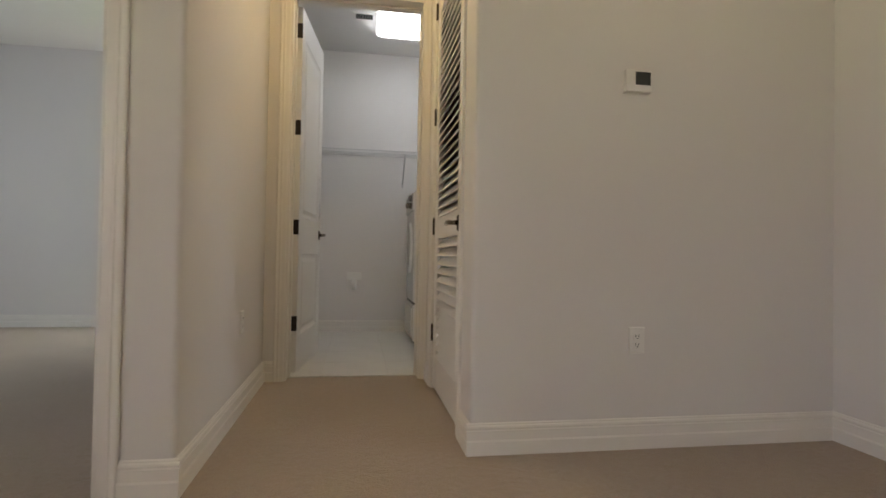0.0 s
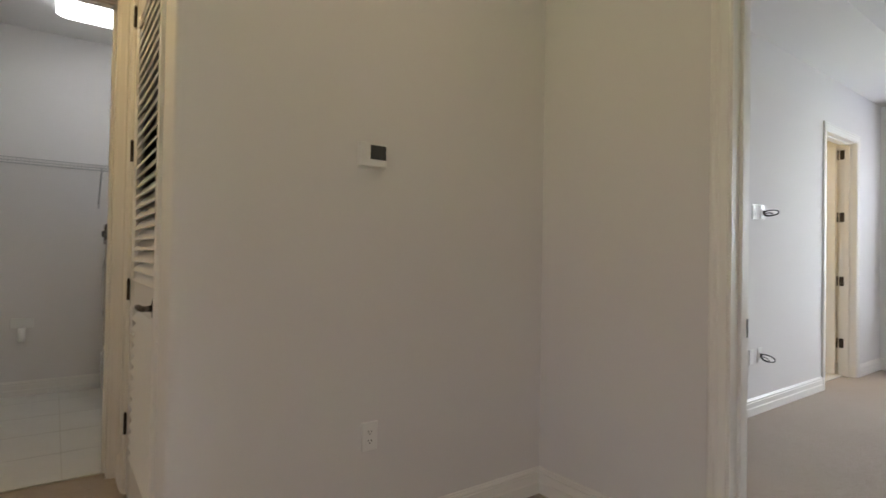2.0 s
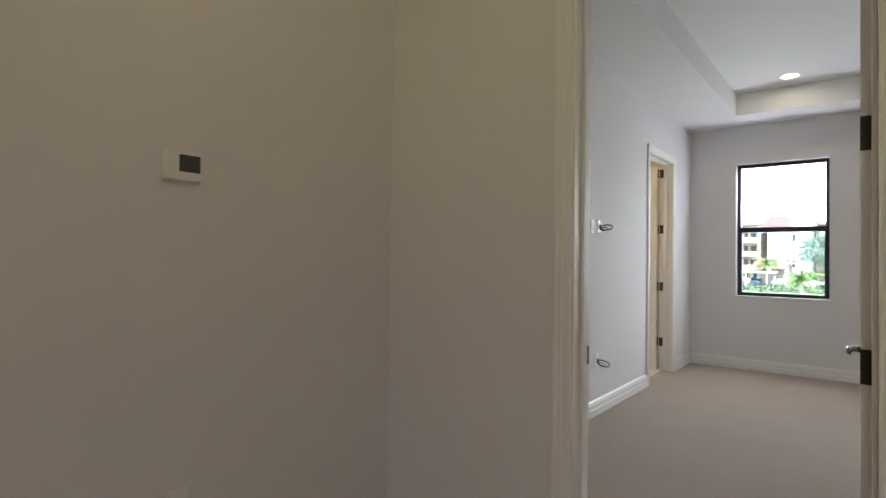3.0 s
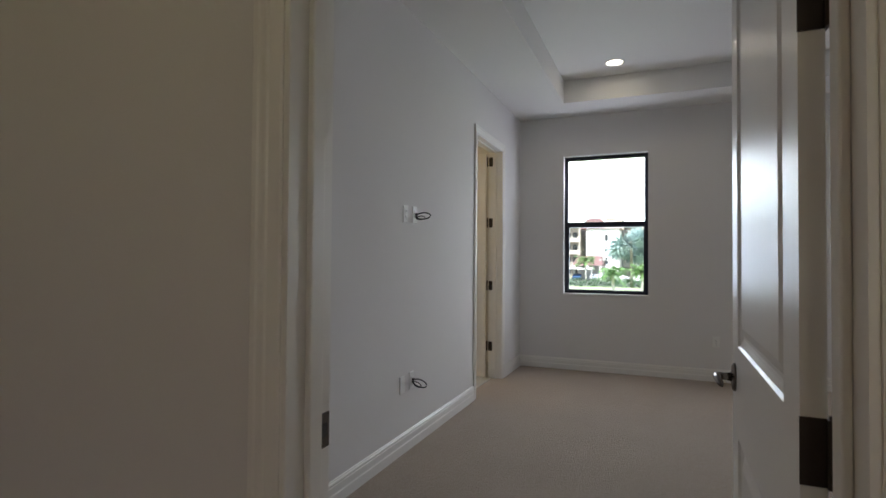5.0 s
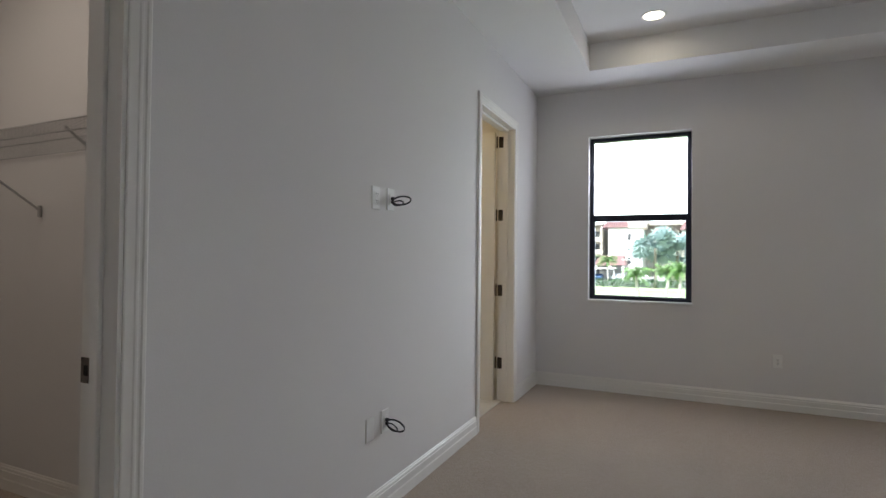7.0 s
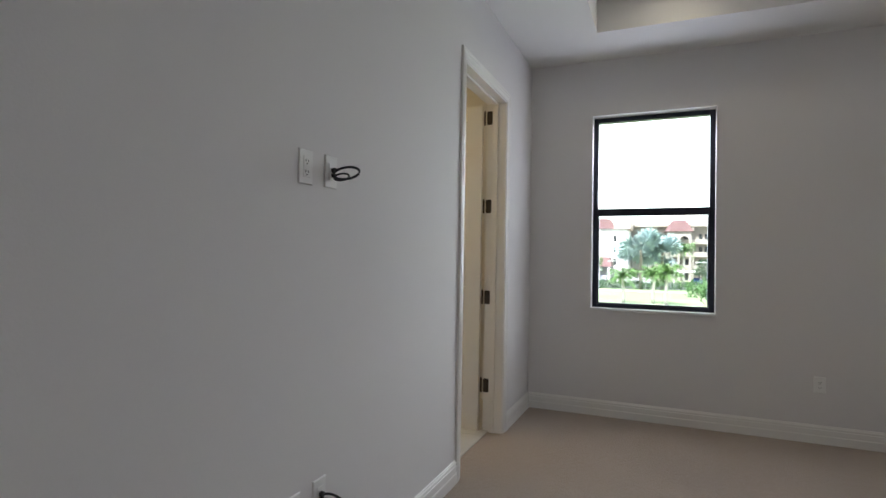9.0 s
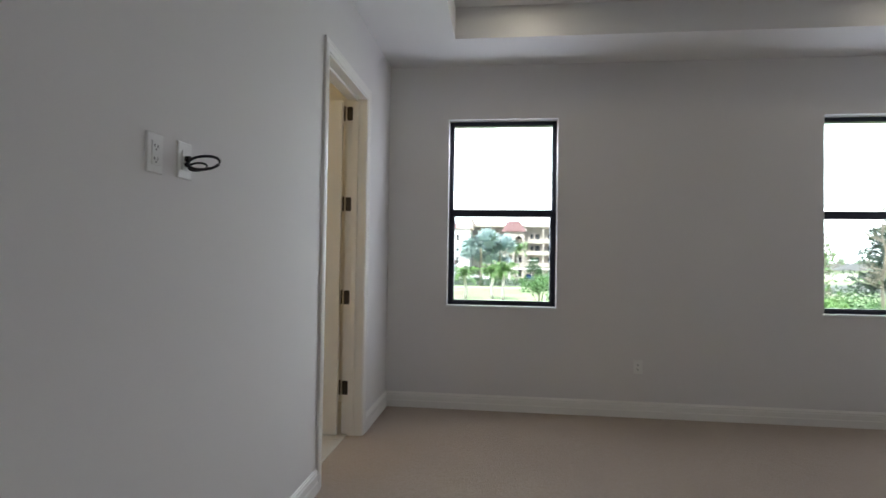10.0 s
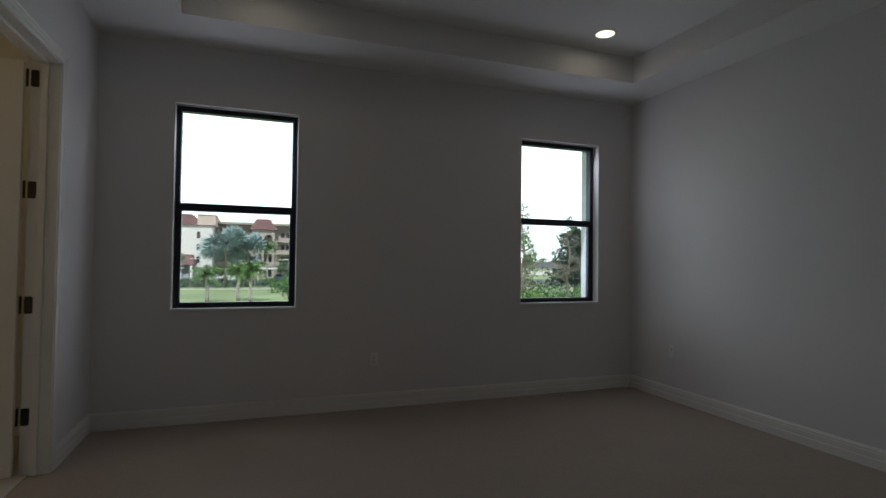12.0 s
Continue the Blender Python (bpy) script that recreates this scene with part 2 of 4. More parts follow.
def rounded_wall(name, x0, x1, y0, y1, holes, corner, left, r=0.02):
    """A wall along y whose free end has rounded plaster corners."""
    b = Build()
    cx = [(x0 + r, corner + r, 180, 270)] if left else [(x1 - r, corner + r, 270, 360)]
    ring = [] if left else [(x0, corner)]
    for px, py, a0, a1 in cx:
        for s in range(6):
            t = radians(a0 + (a1 - a0) * s / 5)
            ring.append((px + r * math.cos(t), py + r * math.sin(t)))
    if left:
        ring.append((x1, corner))
    first = min([h[0] for h in holes] + [y1])
    ring += [(x1, first), (x0, first)]
    b.loft([[(px, py, 0) for px, py in ring], [(px, py, TOP + 0.05) for px, py in ring]])
    at = first
    for h0, h1, k0, k1 in holes:
        b.box((x0, h0, k1), (x1, h1, TOP + 0.05))
        at = h1
        b.box((x0, at, 0), (x1, y1, TOP + 0.05))
    return structure(b.done(name, WALL), "off-white plaster corridor wall with a rounded corner", "wall")


rounded_wall("wall_louvre", CX, CX + 0.14, YN, LY0, [(K0, K1, 0, DL)], YN, True)
rounded_wall("wall_corridor", HX - 0.13, HX, EY, LY0, [], EY, False)
wall_y("wall_laundry_front", LY0, LY1, HX - 0.13, 2.35, [(L0, L1, 0, DL)])
wall_y("wall_laundry_back", 6.25, 6.35, -0.2, 2.35)
wall_x("wall_laundry_side", 2.25, 2.35, LY1, 6.25)
wall_x("wall_laundry_near", -0.2, -0.1, LY1, 6.25)
wall_y("wall_linen_back", 3.96, 4.08, CX + 0.14, XH)
# room beside the corridor
S1 = 0.211                             # its door jamb
wall_y("wall_side_room_front", EY, EY + 0.14, -3.9, HX - 0.13, [(S1 - 0.86, S1, 0, DH)])
wall_y("wall_side_room_back", 6.77, 6.87, -3.9, -0.2)
wall_x("wall_side_room_end", -3.9, -3.8, EY, 6.87)
# end wall out of view; its opening is added to let in fill light
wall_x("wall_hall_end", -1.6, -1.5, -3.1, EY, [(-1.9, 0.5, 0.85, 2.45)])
wall_y("wall_hall_back", -3.1, -3.0, -1.6, XH)
wall_x("wall_hall_side", XH - 0.02, XH + 0.1, -3.1, YS - 0.15)


def ceiling():
    b = Build()
    x0, x1, y0, y1, zt = 3.85, 8.11, -1.665, 2.12, 3.19
    for lo, hi in (((XB, YS), (XE, y0)), ((XB, y1), (XE, YN)), ((XB, y0), (x0, y1)), ((x1, y0), (XE, y1))):
        b.box((*lo, TOP), (*hi, 3.35))
    b.box((x0, y0, zt), (x1, y1, 3.35))
    structure(b.done("ceiling_bedroom", CEIL), "white ceiling with a raised rectangular tray", "ceiling")
    b = Build()
    b.box((-3.9, -3.1, TOP), (XH, YN, 3.1)).box((-3.9, YN, TOP), (3.1, 6.9, 3.1)).box((3.02, YN2, TOP), (8.7, 5.4, 3.1))
    structure(b.done("ceiling_hall", CEIL), "flat white painted ceiling", "ceiling")


ceiling()

BASE = [(0, 0), (0.017, 0), (0.017, 0.060), (0.013, 0.068), (0.013, 0.108), (0.009, 0.111), (0.009, 0.116), (0.013, 0.120), (0.011, 0.128), (0.006, 0.133), (0.006, 0.137), (0.002, 0.142), (0, 0.142)]


def baseboard(p, q, normal):
    """A moulded skirting along the floor from p to q, standing out along normal."""
    n = Vector((*normal, 0))
    rings = [[Vector((*e, z)) + n * d for d, z in [(u, 0.91 * v) for u, v in BASE]] for e in (p, q)]
    ob = Build().loft(rings).done("baseboard", TRIM)
    return structure(ob, "white moulded wooden baseboard with grooved top", "baseboard")


CW = 0.066
for p, q, n in (
    ((CX - 0.017, YN), (XH, YN), (0, -1)),
    ((XH, D1 + CW), (XH, YN), (-1, 0)), ((XH, -2.9), (XH, D0 - CW), (-1, 0)),
    ((CX, YN), (CX, K0 - CW), (-1, 0)), ((CX, K1 + CW), (CX, LY0), (-1, 0)),
    ((HX, EY), (HX, LY0), (1, 0)), ((S1 + CW, EY), (HX + 0.017, EY), (0, -1)),
    ((HX, LY0), (L0 - CW, LY0), (0, -1)),
    ((XB, YN), (C0 - CW, YN), (0, -1)), ((C1 + CW, YN), (B0 - CW, YN), (0, -1)), ((B1 + CW, YN), (XE, YN), (0, -1)),
    ((XE, YS), (XE, YN), (-1, 0)), ((XB, YS), (XE, YS), (0, 1)), ((XB, YS), (XB, D0 - CW), (1, 0)), ((XB, D1 + CW), (XB, YN), (1, 0)),
    ((4.99, YN2), (4.99, 5.3), (-1, 0)), ((-0.1, 6.25), (2.25, 6.25), (0, -1)), ((-3.8, 6.77), (-0.2, 6.77), (0, -1)),
    ((-3.8, EY + 0.14), (-3.8, 6.77), (1, 0)),
):
    baseboard(p, q, n)

CASE = [(0, 0), (0, 0.009), (0.004, 0.011), (0.028, 0.012), (0.032, 0.0145), (0.038, 0.0148), (0.042, 0.0125), (0.049, 0.013), (0.053, 0.016), (0.061, 0.0165), (CW, 0.013), (CW, 0)]


def casing(m, width, height, thick, both=True):
    """Moulded casing, jamb lining and stop round a doorway. Its own x runs across the opening from 0 to width, y into the wall."""
    top = base("door_frame", m, "white glossy moulded door casing and jamb", "door frame", kind="structure")
    for side in ((0, 1) if both else (0,)):
        b = Build()
        rings = []
        for ex, ez in ((0, 0), (0, height), (width, height), (width, 0)):
            ring = []
            for u, d in CASE:
                x = ex - u if ex == 0 else ex + u
                z = ez + u if ez else 0
                ring.append((x, -d if side == 0 else thick + d, z))
            rings.append(ring)
        b.loft(rings)
        b.done("casing", TRIM, top)
    b = Build()
    b.box((-0.002, -0.004, 0), (0.012, thick + 0.004, height)).box((width - 0.012, -0.004, 0), (width + 0.002, thick + 0.004, height))
    b.box((0.012, -0.004, height - 0.012), (width - 0.012, thick + 0.004, height + 0.002))
    b.done("jamb", TRIM, top)
    return top


def stop(top, width, height, y0, y1):
    b = Build()
    b.box((0.012, y0, 0), (0.026, y1, height - 0.026)).box((width - 0.026, y0, 0), (width - 0.012, y1, height - 0.026)).box((0.012, y0, height - 0.026), (width - 0.012, y1, height - 0.012))
    b.done("door_stop", TRIM, top, bevel=0.003)


def strike_plate(top, x, y0, y1, z):
    s = 1 if x < 0.3 else -1
    b = Build()
    b.box((x, y0, z - 0.035), (x + s * 0.003, y1, z + 0.035))
    b.done("strike_plate", NICKEL, top, bevel=0.001)
    b = Build()
    ym = (y0 + y1) / 2
    b.box((x + s * 0.003, ym - 0.008, z - 0.014), (x + s * 0.0036, ym + 0.008, z + 0.014))
    b.done("strike_hole", DARK, top)


# bedroom doorway: frame x runs along -y seen from the hall
fr = casing(Matrix.Translation((XH, D1, 0)) @ Matrix.Rotation(radians(-90), 4, "Z"), D1 - D0, DH, XB - XH)
stop(fr, D1 - D0, DH, 0.050, 0.090)
strike_plate(fr, 0.012, 0.095, 0.130, 0.925)
fr = casing(Matrix.Translation((C0, YN, 0)), C1 - C0, DH, YN2 - YN)
stop(fr, C1 - C0, DH, 0.055, 0.09)
strike_plate(fr, C1 - C0 - 0.012, 0.098, 0.142, 0.955)
fr = casing(Matrix.Translation((B0, YN, 0)), B1 - B0, DH, YN2 - YN)
stop(fr, B1 - B0, DH, 0.055, 0.09)
fr = casing(Matrix.Translation((L0, LY0, 0)), L1 - L0, DL, LY1 - LY0)
stop(fr, L1 - L0, DL, 0.08, 0.115)
fr = casing(Matrix.Translation((CX, K1, 0)) @ Matrix.Rotation(radians(-90), 4, "Z"), K1 - K0, DL, 0.14, False)
fr = casing(Matrix.Translation((S1 - 0.86, EY, 0)), 0.86, DH, 0.14)
stop(fr, 0.86, DH, 0.03, 0.07)


# ---- doors ----
def panel_leaf(b, w, h, t, panels):
    """A door leaf from x 0..w, y 0..t, z 0..h with moulded recessed panels (z0, z1) on both faces."""
    st = 0.115
    for y, s in ((0, 1), (t, -1)):
        zs = [0] + [z for p in panels for z in p] + [h]
        for i in range(0, len(zs), 2):
            b.add([(st, y, zs[i]), (w - st, y, zs[i]), (w - st, y, zs[i + 1]), (st, y, zs[i + 1])], [(0, 1, 2, 3)])
        b.add([(0, y, 0), (st, y, 0), (st, y, h), (0, y, h)], [(0, 1, 2, 3)])
        b.add([(w - st, y, 0), (w, y, 0), (w, y, h), (w - st, y, h)], [(0, 1, 2, 3)])
        for z0, z1 in panels:
            rings = [[(st + o, y + s * d, z0 + o), (w - st - o, y + s * d, z0 + o), (w - st - o, y + s * d, z1 - o), (st + o, y + s * d, z1 - o)] for o, d in ((0, 0), (0.006, 0.006), (0.018, 0.010), (0.026, 0.012), (0.034, 0.012), (0.060, 0.003))]
            b.loft(rings, caps=False)
            b.add(rings[-1], [(0, 1, 2, 3)])
    b.add([(0, 0, 0), (w, 0, 0), (w, t, 0), (0, t, 0), (0, 0, h), (w, 0, h), (w, t, h), (0, t, h)], [(0, 1, 2, 3), (4, 5, 6, 7), (0, 3, 7, 4), (1, 2, 6, 5)])


HINGES = (0.34, 0.99, 1.665, 2.325)


def hinge_mesh(b, z):
    """Knuckle at the origin's axis; one plate on the leaf's edge, one on the jamb."""
    b.tube([(0, 0, z - 0.05), (0, 0, z + 0.05)], 0.007, 10)
    b.tube([(0, 0, z + 0.05), (0, 0, z + 0.056)], 0.004, 8)


def lever(parent, x, y, z, out, along, mat=NICKEL):
    """A lever handle with a round rose: out is +1 or -1 in y, along +1 or -1 in x."""
    b = Build()
    oval = lambda d, k: [(x + 0.026 * k * math.cos(2 * math.pi * i / 24), y + out * d, z + 0.040 * k * math.sin(2 * math.pi * i / 24)) for i in range(24)]
    b.loft([oval(0, 1), oval(0.005, 1), oval(0.009, 0.86), oval(0.011, 0.5)])
    b.tube([(x, y + out * 0.011, z), (x, y + out * 0.030, z), (x, y + out * 0.044, z)], 0, 14, radii=[0.013, 0.010, 0.012])
    pts = [(x - along * 0.012, y + out * 0.046, z), (x + along * 0.02, y + out * 0.048, z + 0.002), (x + along * 0.055, y + out * 0.049, z + 0.003), (x + along * 0.088, y + out * 0.047, z - 0.001), (x + along * 0.102, y + out * 0.044, z - 0.006)]
    b.tube(pts, 0, 12, radii=[0.009, 0.012, 0.0105, 0.009, 0.005])
    b.done("handle", mat, parent, smooth=True)


def hung_door(m, w, h, t, label, panels=((0.24, 0.80), (1.05, 2.29)), edge_plates=True, reach=0.965):
    """A door whose hinge axis stands at the origin of m; the leaf runs along its x, from y 0 to t."""
    top = base("door", m, label, "door")
    b = Build()
    panel_leaf(b, w, h, t, panels)
    b.done("leaf", DOOR, top, Matrix.Translation((0.008, 0.004, 0.012)))
    b = Build()
    for z in HINGES:
        hinge_mesh(b, z)
        if edge_plates:
            b.box((0.0050, 0.005, z - 0.05), (0.0078, 0.040, z + 0.05))
    b.done("hinge", BRONZE, top)
    lever(top, w - 0.055, t + 0.004, reach, 1, -1)
    lever(top, w - 0.055, 0.004, reach, -1, -1)
    b = Build()
    b.box((w + 0.008, 0.010, reach - 0.03), (w + 0.0092, 0.034, reach + 0.03))
    b.done("latch_plate", NICKEL, top)
    return top


def jamb_hinges(m, flip=1):
    """The hinge plates screwed to a jamb, with rounded corners: x out of the jamb, y along its depth."""
    b = Build()
    for z in HINGES:
        ring = []
        for cy, cz, a0 in ((0.034, 0.042, 0), (0.008, 0.042, 90), (0.008, -0.042, 180), (0.034, -0.042, 270)):
            for s in range(4):
                a = radians(a0 + 30 * s)
                ring.append((cy + 0.008 * math.cos(a), cz + 0.008 * math.sin(a)))
        b.loft([[(0.0, y * flip, z + q) for y, q in ring], [(0.003, y * flip, z + q) for y, q in ring]])
    ob = b.done("hinge_plates", BRONZE, None, m)
    return structure(ob, "dark bronze hinge plates let into the jamb", "hinge")


Z = Matrix.Rotation
# bedroom door, open at a right angle into the room
hung_door(Matrix.Translation((XB + 0.010, D0 + 0.012, 0)) @ Z(radians(-0.6), 4, "Z"), 0.842, 2.40, 0.035, "white two-panel bedroom door standing open, dark lever handle", ((0.24, 0.77), (1.02, 2.29)), reach=0.94)
jamb_hinges(Matrix.Translation((XB + 0.004, D0 + 0.012, 0)) @ Z(radians(90), 4, "Z"), -1)
# laundry door, open into the laundry
hung_door(Matrix.Translation((L0 + 0.012, LY1 + 0.022, 0)) @ Z(radians(84), 4, "Z") @ Matrix.Diagonal((1, -1, 1, 1)), 0.83, 2.475, 0.035, "white two-panel laundry door standing open, dark lever handle")
jamb_hinges(Matrix.Translation((L0 + 0.012, LY1 + 0.004, 0)), -1)
# bathroom door, open into the bathroom
hung_door(Matrix.Translation((B1 - 0.012, YN2 + 0.022, 0)) @ Z(radians(93), 4, "Z"), 0.83, 2.40, 0.035, "white two-panel bathroom door standing open", edge_plates=False)
jamb_hinges(Matrix.Translation((B1 - 0.012, YN2 + 0.004, 0)) @ Z(radians(180), 4, "Z"), 1)


def louvre_door():
    """Full-louvre door with two fields of slats; x along its width, y through it."""
    w, h, t = K1 - K0 - 0.03, 2.475, 0.040
    top = base("louvre_door", Matrix.Translation((CX + 0.006, K1 - 0.015, 0.012)) @ Z(radians(-90), 4, "Z"), "closed white louvred closet door with dark lever", "door")
    b = Build()
    st = 0.10
    b.box((0, 0, 0), (st, t, h)).box((w - st, 0, 0), (w, t, h))
    fields = ((0.20, 0.90), (1.03, 2.28))
    for z0, z1 in ((0, 0.20), (0.90, 1.03), (2.28, h)):
        b.box((st, 0.002, z0), (w - st, t - 0.002, z1))
    b.done("frame", DOOR, top, bevel=0.003)
    slat = None
    for z0, z1 in fields:
        n = int((z1 - z0) / 0.047)
        for i in range(n):
            mm = Matrix.Translation((w / 2, t / 2, z0 + (i + 0.5) * (z1 - z0) / n)) @ Matrix.Rotation(radians(54), 4, "X")
            if slat is None:
                s = Build().box((-(w - 2 * st) / 2, -0.036, -0.0035), ((w - 2 * st) / 2, 0.036, 0.0035)).done("slat", DOOR, top, mm, bevel=0.002)
                slat = s.data
            else:
                s = new("slat", slat)
                s.parent = top
                s.matrix_basis = mm
    lever(top, w - 0.055, 0.0, 0.955, -1, -1)
    b = Build()
    for z in HINGES:
        hinge_mesh(b, z)
        b.box((-0.014, 0.001, z - 0.05), (0.0, 0.004, z + 0.05))
    b.done("hinge", BRONZE, top, Matrix.Translation((-0.004, -0.008, -0.012)))


louvre_door()


# ---- windows ----
def window(y0, y1):
    x0 = XE + 0.095
    top = base("window", Matrix.Translation((x0, y0, WZ0)), "black metal single-hung window in a white plaster reveal", "window", "bedroom windows", "structure")
    w, h, f, d = y1 - y0, WZ1 - WZ0, 0.038, 0.07
    b = Build()
    b.box((0, 0, 0), (d, f, h)).box((0, w - f, 0), (d, w, h)).box((0, f, 0), (d, w - f, f)).box((0, f, h - f), (d, w - f, h))
    b.done("frame", FRAME, top, bevel=0.003)
    b = Build()
    zm = 0.808
    b.box((-0.012, f, zm - 0.03), (d - 0.02, w - f, zm + 0.032))
    b.done("meeting_rail", FRAME, top, bevel=0.003)
    b = Build()
    s = 0.012
    b.box((0.008, f, f), (0.035, f + s, zm - 0.03)).box((0.008, w - f - s, f), (0.035, w - f, zm - 0.03)).box((0.008, f + s, f), (0.035, w - f - s, f + s))
    b.done("lower_sash", FRAME, top, bevel=0.002)
    for z0, z1, x in ((f + s, zm - 0.03, 0.02), (zm + 0.032, h - f, 0.042)):
        p = Build().box((x, f, z0), (x + 0.004, w - f, z1)).done("pane", GLASS, top)
        p.visible_shadow = False
    # sill and bright liner of the reveal
    b = Build()
    b.box((-0.097, 0.001, -0.001), (-0.001, w - 0.001, 0.010))
    b.box((-0.106, -0.012, -0.010), (-0.097, w + 0.012, 0.010))
    b.done("sill", SILL, top, bevel=0.002)


for a, b_ in W:
    window(a, b_)


# ---- lights of the rooms ----
def downlight(x, y, z, power, colour, label="recessed round ceiling light, switched on"):
    top = base("recessed_light", Matrix.Translation((x, y, z)), label, "ceiling light", "recessed ceiling lights")
    b = Build()
    n = 32
    rings = [[(r * math.cos(2 * math.pi * i / n), r * math.sin(2 * math.pi * i / n), zz) for i in range(n)] for r, zz in ((0.098, 0.0), (0.094, -0.006), (0.080, -0.005), (0.074, -0.002))]
    b.loft(rings, caps=False)
    b.done("trim_ring", PLASTIC, top, smooth=True)
    b = Build()
    b.loft([[(0.075 * math.cos(2 * math.pi * i / n), 0.075 * math.sin(2 * math.pi * i / n), zz) for i in range(n)] for zz in (-0.001, -0.0025)])
    b.done("lens", LIT, top)
    lamp("recessed_lamp", "AREA", (x, y, z - 0.012), (x, y, 0), power, colour, 0.14)


downlight(7.74, 1.575, 3.19, 0.5, (1.0, 0.88, 0.70))
downlight(7.78, -1.10, 3.19, 0.5, (1.0, 0.88, 0.70))
downlight(0.95, 3.25, TOP, 1.4, (1.0, 0.68, 0.28))
downlight(2.10, 2.05, TOP, 0.36, (1.0, 0.64, 0.42))


def laundry_light():
    top = base("ceiling_light", Matrix.Translation((1.475, 5.36, TOP)), "rounded rectangular white flush ceiling light, switched on", "ceiling light")
    def slab(x, y, r, z0, z1):
        ring = []
        for cx, cy, a0 in ((x - r, y - r, 0), (-x + r, y - r, 90), (-x + r, -y + r, 180), (x - r, -y + r, 270)):
            for s in range(6):
                a = radians(a0 + 18 * s)
                ring.append((cx + r * math.cos(a), cy + r * math.sin(a)))
        return [[(px, py, z) for px, py in ring] for z in (z0, z1)]
    Build().loft(slab(0.32, 0.27, 0.05, 0, -0.02)).done("tray", PLASTIC, top)
    r = slab(0.31, 0.26, 0.06, -0.02, -0.07) + slab(0.29, 0.24, 0.06, -0.085, -0.085)[:1]
    Build().loft(r).done("diffuser", LIT2, top, smooth=False)


laundry_light()
lamp("laundry_lamp", "AREA", (1.475, 5.36, TOP - 0.095), (1.475, 5.36, 0), 0.15, (0.97, 0.98, 1.0), 0.5, 0.3, "RECTANGLE")
lamp("bath_lamp", "POINT", (7.0, 4.4, 2.2), (7, 4, 0), 6.5, (1.0, 0.73, 0.36), 0.12)
# fill without a fixture, added to brighten the closet
lamp("closet_fill", "AREA", (4.1, 4.2, TOP - 0.02), (4.1, 4.2, 0), 2.5, (1.0, 0.86, 0.74), 0.3)

# tiled floors of laundry and bathroom
def tiles(name, x0, x1, y0, y1, size, label):
    bed = structure(Build().box((x0, y0, 0.001), (x1, y1, 0.004)).done(name, PATHM), label, "floor")
    nx, ny = math.ceil((x1 - x0) / size), math.ceil((y1 - y0) / size)
    made = {}
    for i in range(nx):
        for j in range(ny):
            ax, ay = x0 + i * size, y0 + j * size
            bx, by = min(ax + size, x1), min(ay + size, y1)
            key = (round(bx - ax, 3), round(by - ay, 3))
            if key not in made:
                ob = Build().box((0.0015, 0.0015, 0), (key[0] - 0.0015, key[1] - 0.0015, 0.005)).done("tile", TILE, bed, Matrix.Translation((ax, ay, 0.004)))
                made[key] = ob.data
            else:
                ob = new("tile", made[key])
                ob.parent = bed
                ob.matrix_basis = Matrix.Translation((ax, ay, 0.004))


# ---- fixtures on the walls ----
def plate(m, kind, label, group=""):
    """A wall plate; x across, z up, y out of the wall is -y."""
    top = base({"outlet": "wall_outlet", "cable": "cable_plate", "blank": "cover_plate"}[kind], m, label, "outlet" if kind == "outlet" else "wall plate", group)
    w, h = 0.072, 0.114
    ring = lambda o, y: [(-w / 2 + o, y, -h / 2 + o), (w / 2 - o, y, -h / 2 + o), (w / 2 - o, y, h / 2 - o), (-w / 2 + o, y, h / 2 - o)]
    Build().loft([ring(0, 0), ring(0, -0.003), ring(0.003, -0.006)]).done("cover", PLASTIC, top)
    if kind == "outlet":
        Build().box((-0.017, -0.0085, -0.034), (0.017, -0.006, 0.034)).done("receptacle", PLASTIC, top, bevel=0.001)
        b = Build()
        for z in (-0.018, 0.018):
            b.box((-0.008, -0.0092, z - 0.002), (-0.0055, -0.0086, z + 0.007)).box((0.0055, -0.0092, z - 0.002), (0.008, -0.0092 + 0.0006, z + 0.006))
            b.tube([(0, -0.0086, z - 0.008), (0, -0.0092, z - 0.008)], 0.0028, 8)
        b.done("slots", DARK, top)
    elif kind == "cable":
        Build().box((-0.018, -0.009, -0.030), (0.018, -0.006, 0.030)).done("insert", PLASTIC, top, bevel=0.001)
        b = Build()
        b.tube([(0, -0.006, 0.006), (0, -0.022, 0.006)], 0.009, 12).tube([(0, -0.006, -0.012), (0, -0.020, -0.012)], 0.008, 12)
        b.done("cable_gland", DARK, top)
    return top


def cable(parent, size, drop, turns):
    """Loops of stiff black cable that hang out of a plate."""
    for k in range(turns):
        s = size * (1 - 0.42 * k)
        pts = []
        for i in range(25):
            a = 2 * math.pi * i / 24
            pts.append((0.004 * k + s * 0.10 * math.sin(a), -0.015 - s * 0.5 * (1 - math.cos(a)), -0.006 - 0.012 * k + 0.036 * math.sin(a) * s * 6 - drop * (1 - math.cos(a)) / 2))
        Build().tube(pts, 0.0045 - 0.001 * k, 8).done("cable", CABLE, parent, smooth=True)


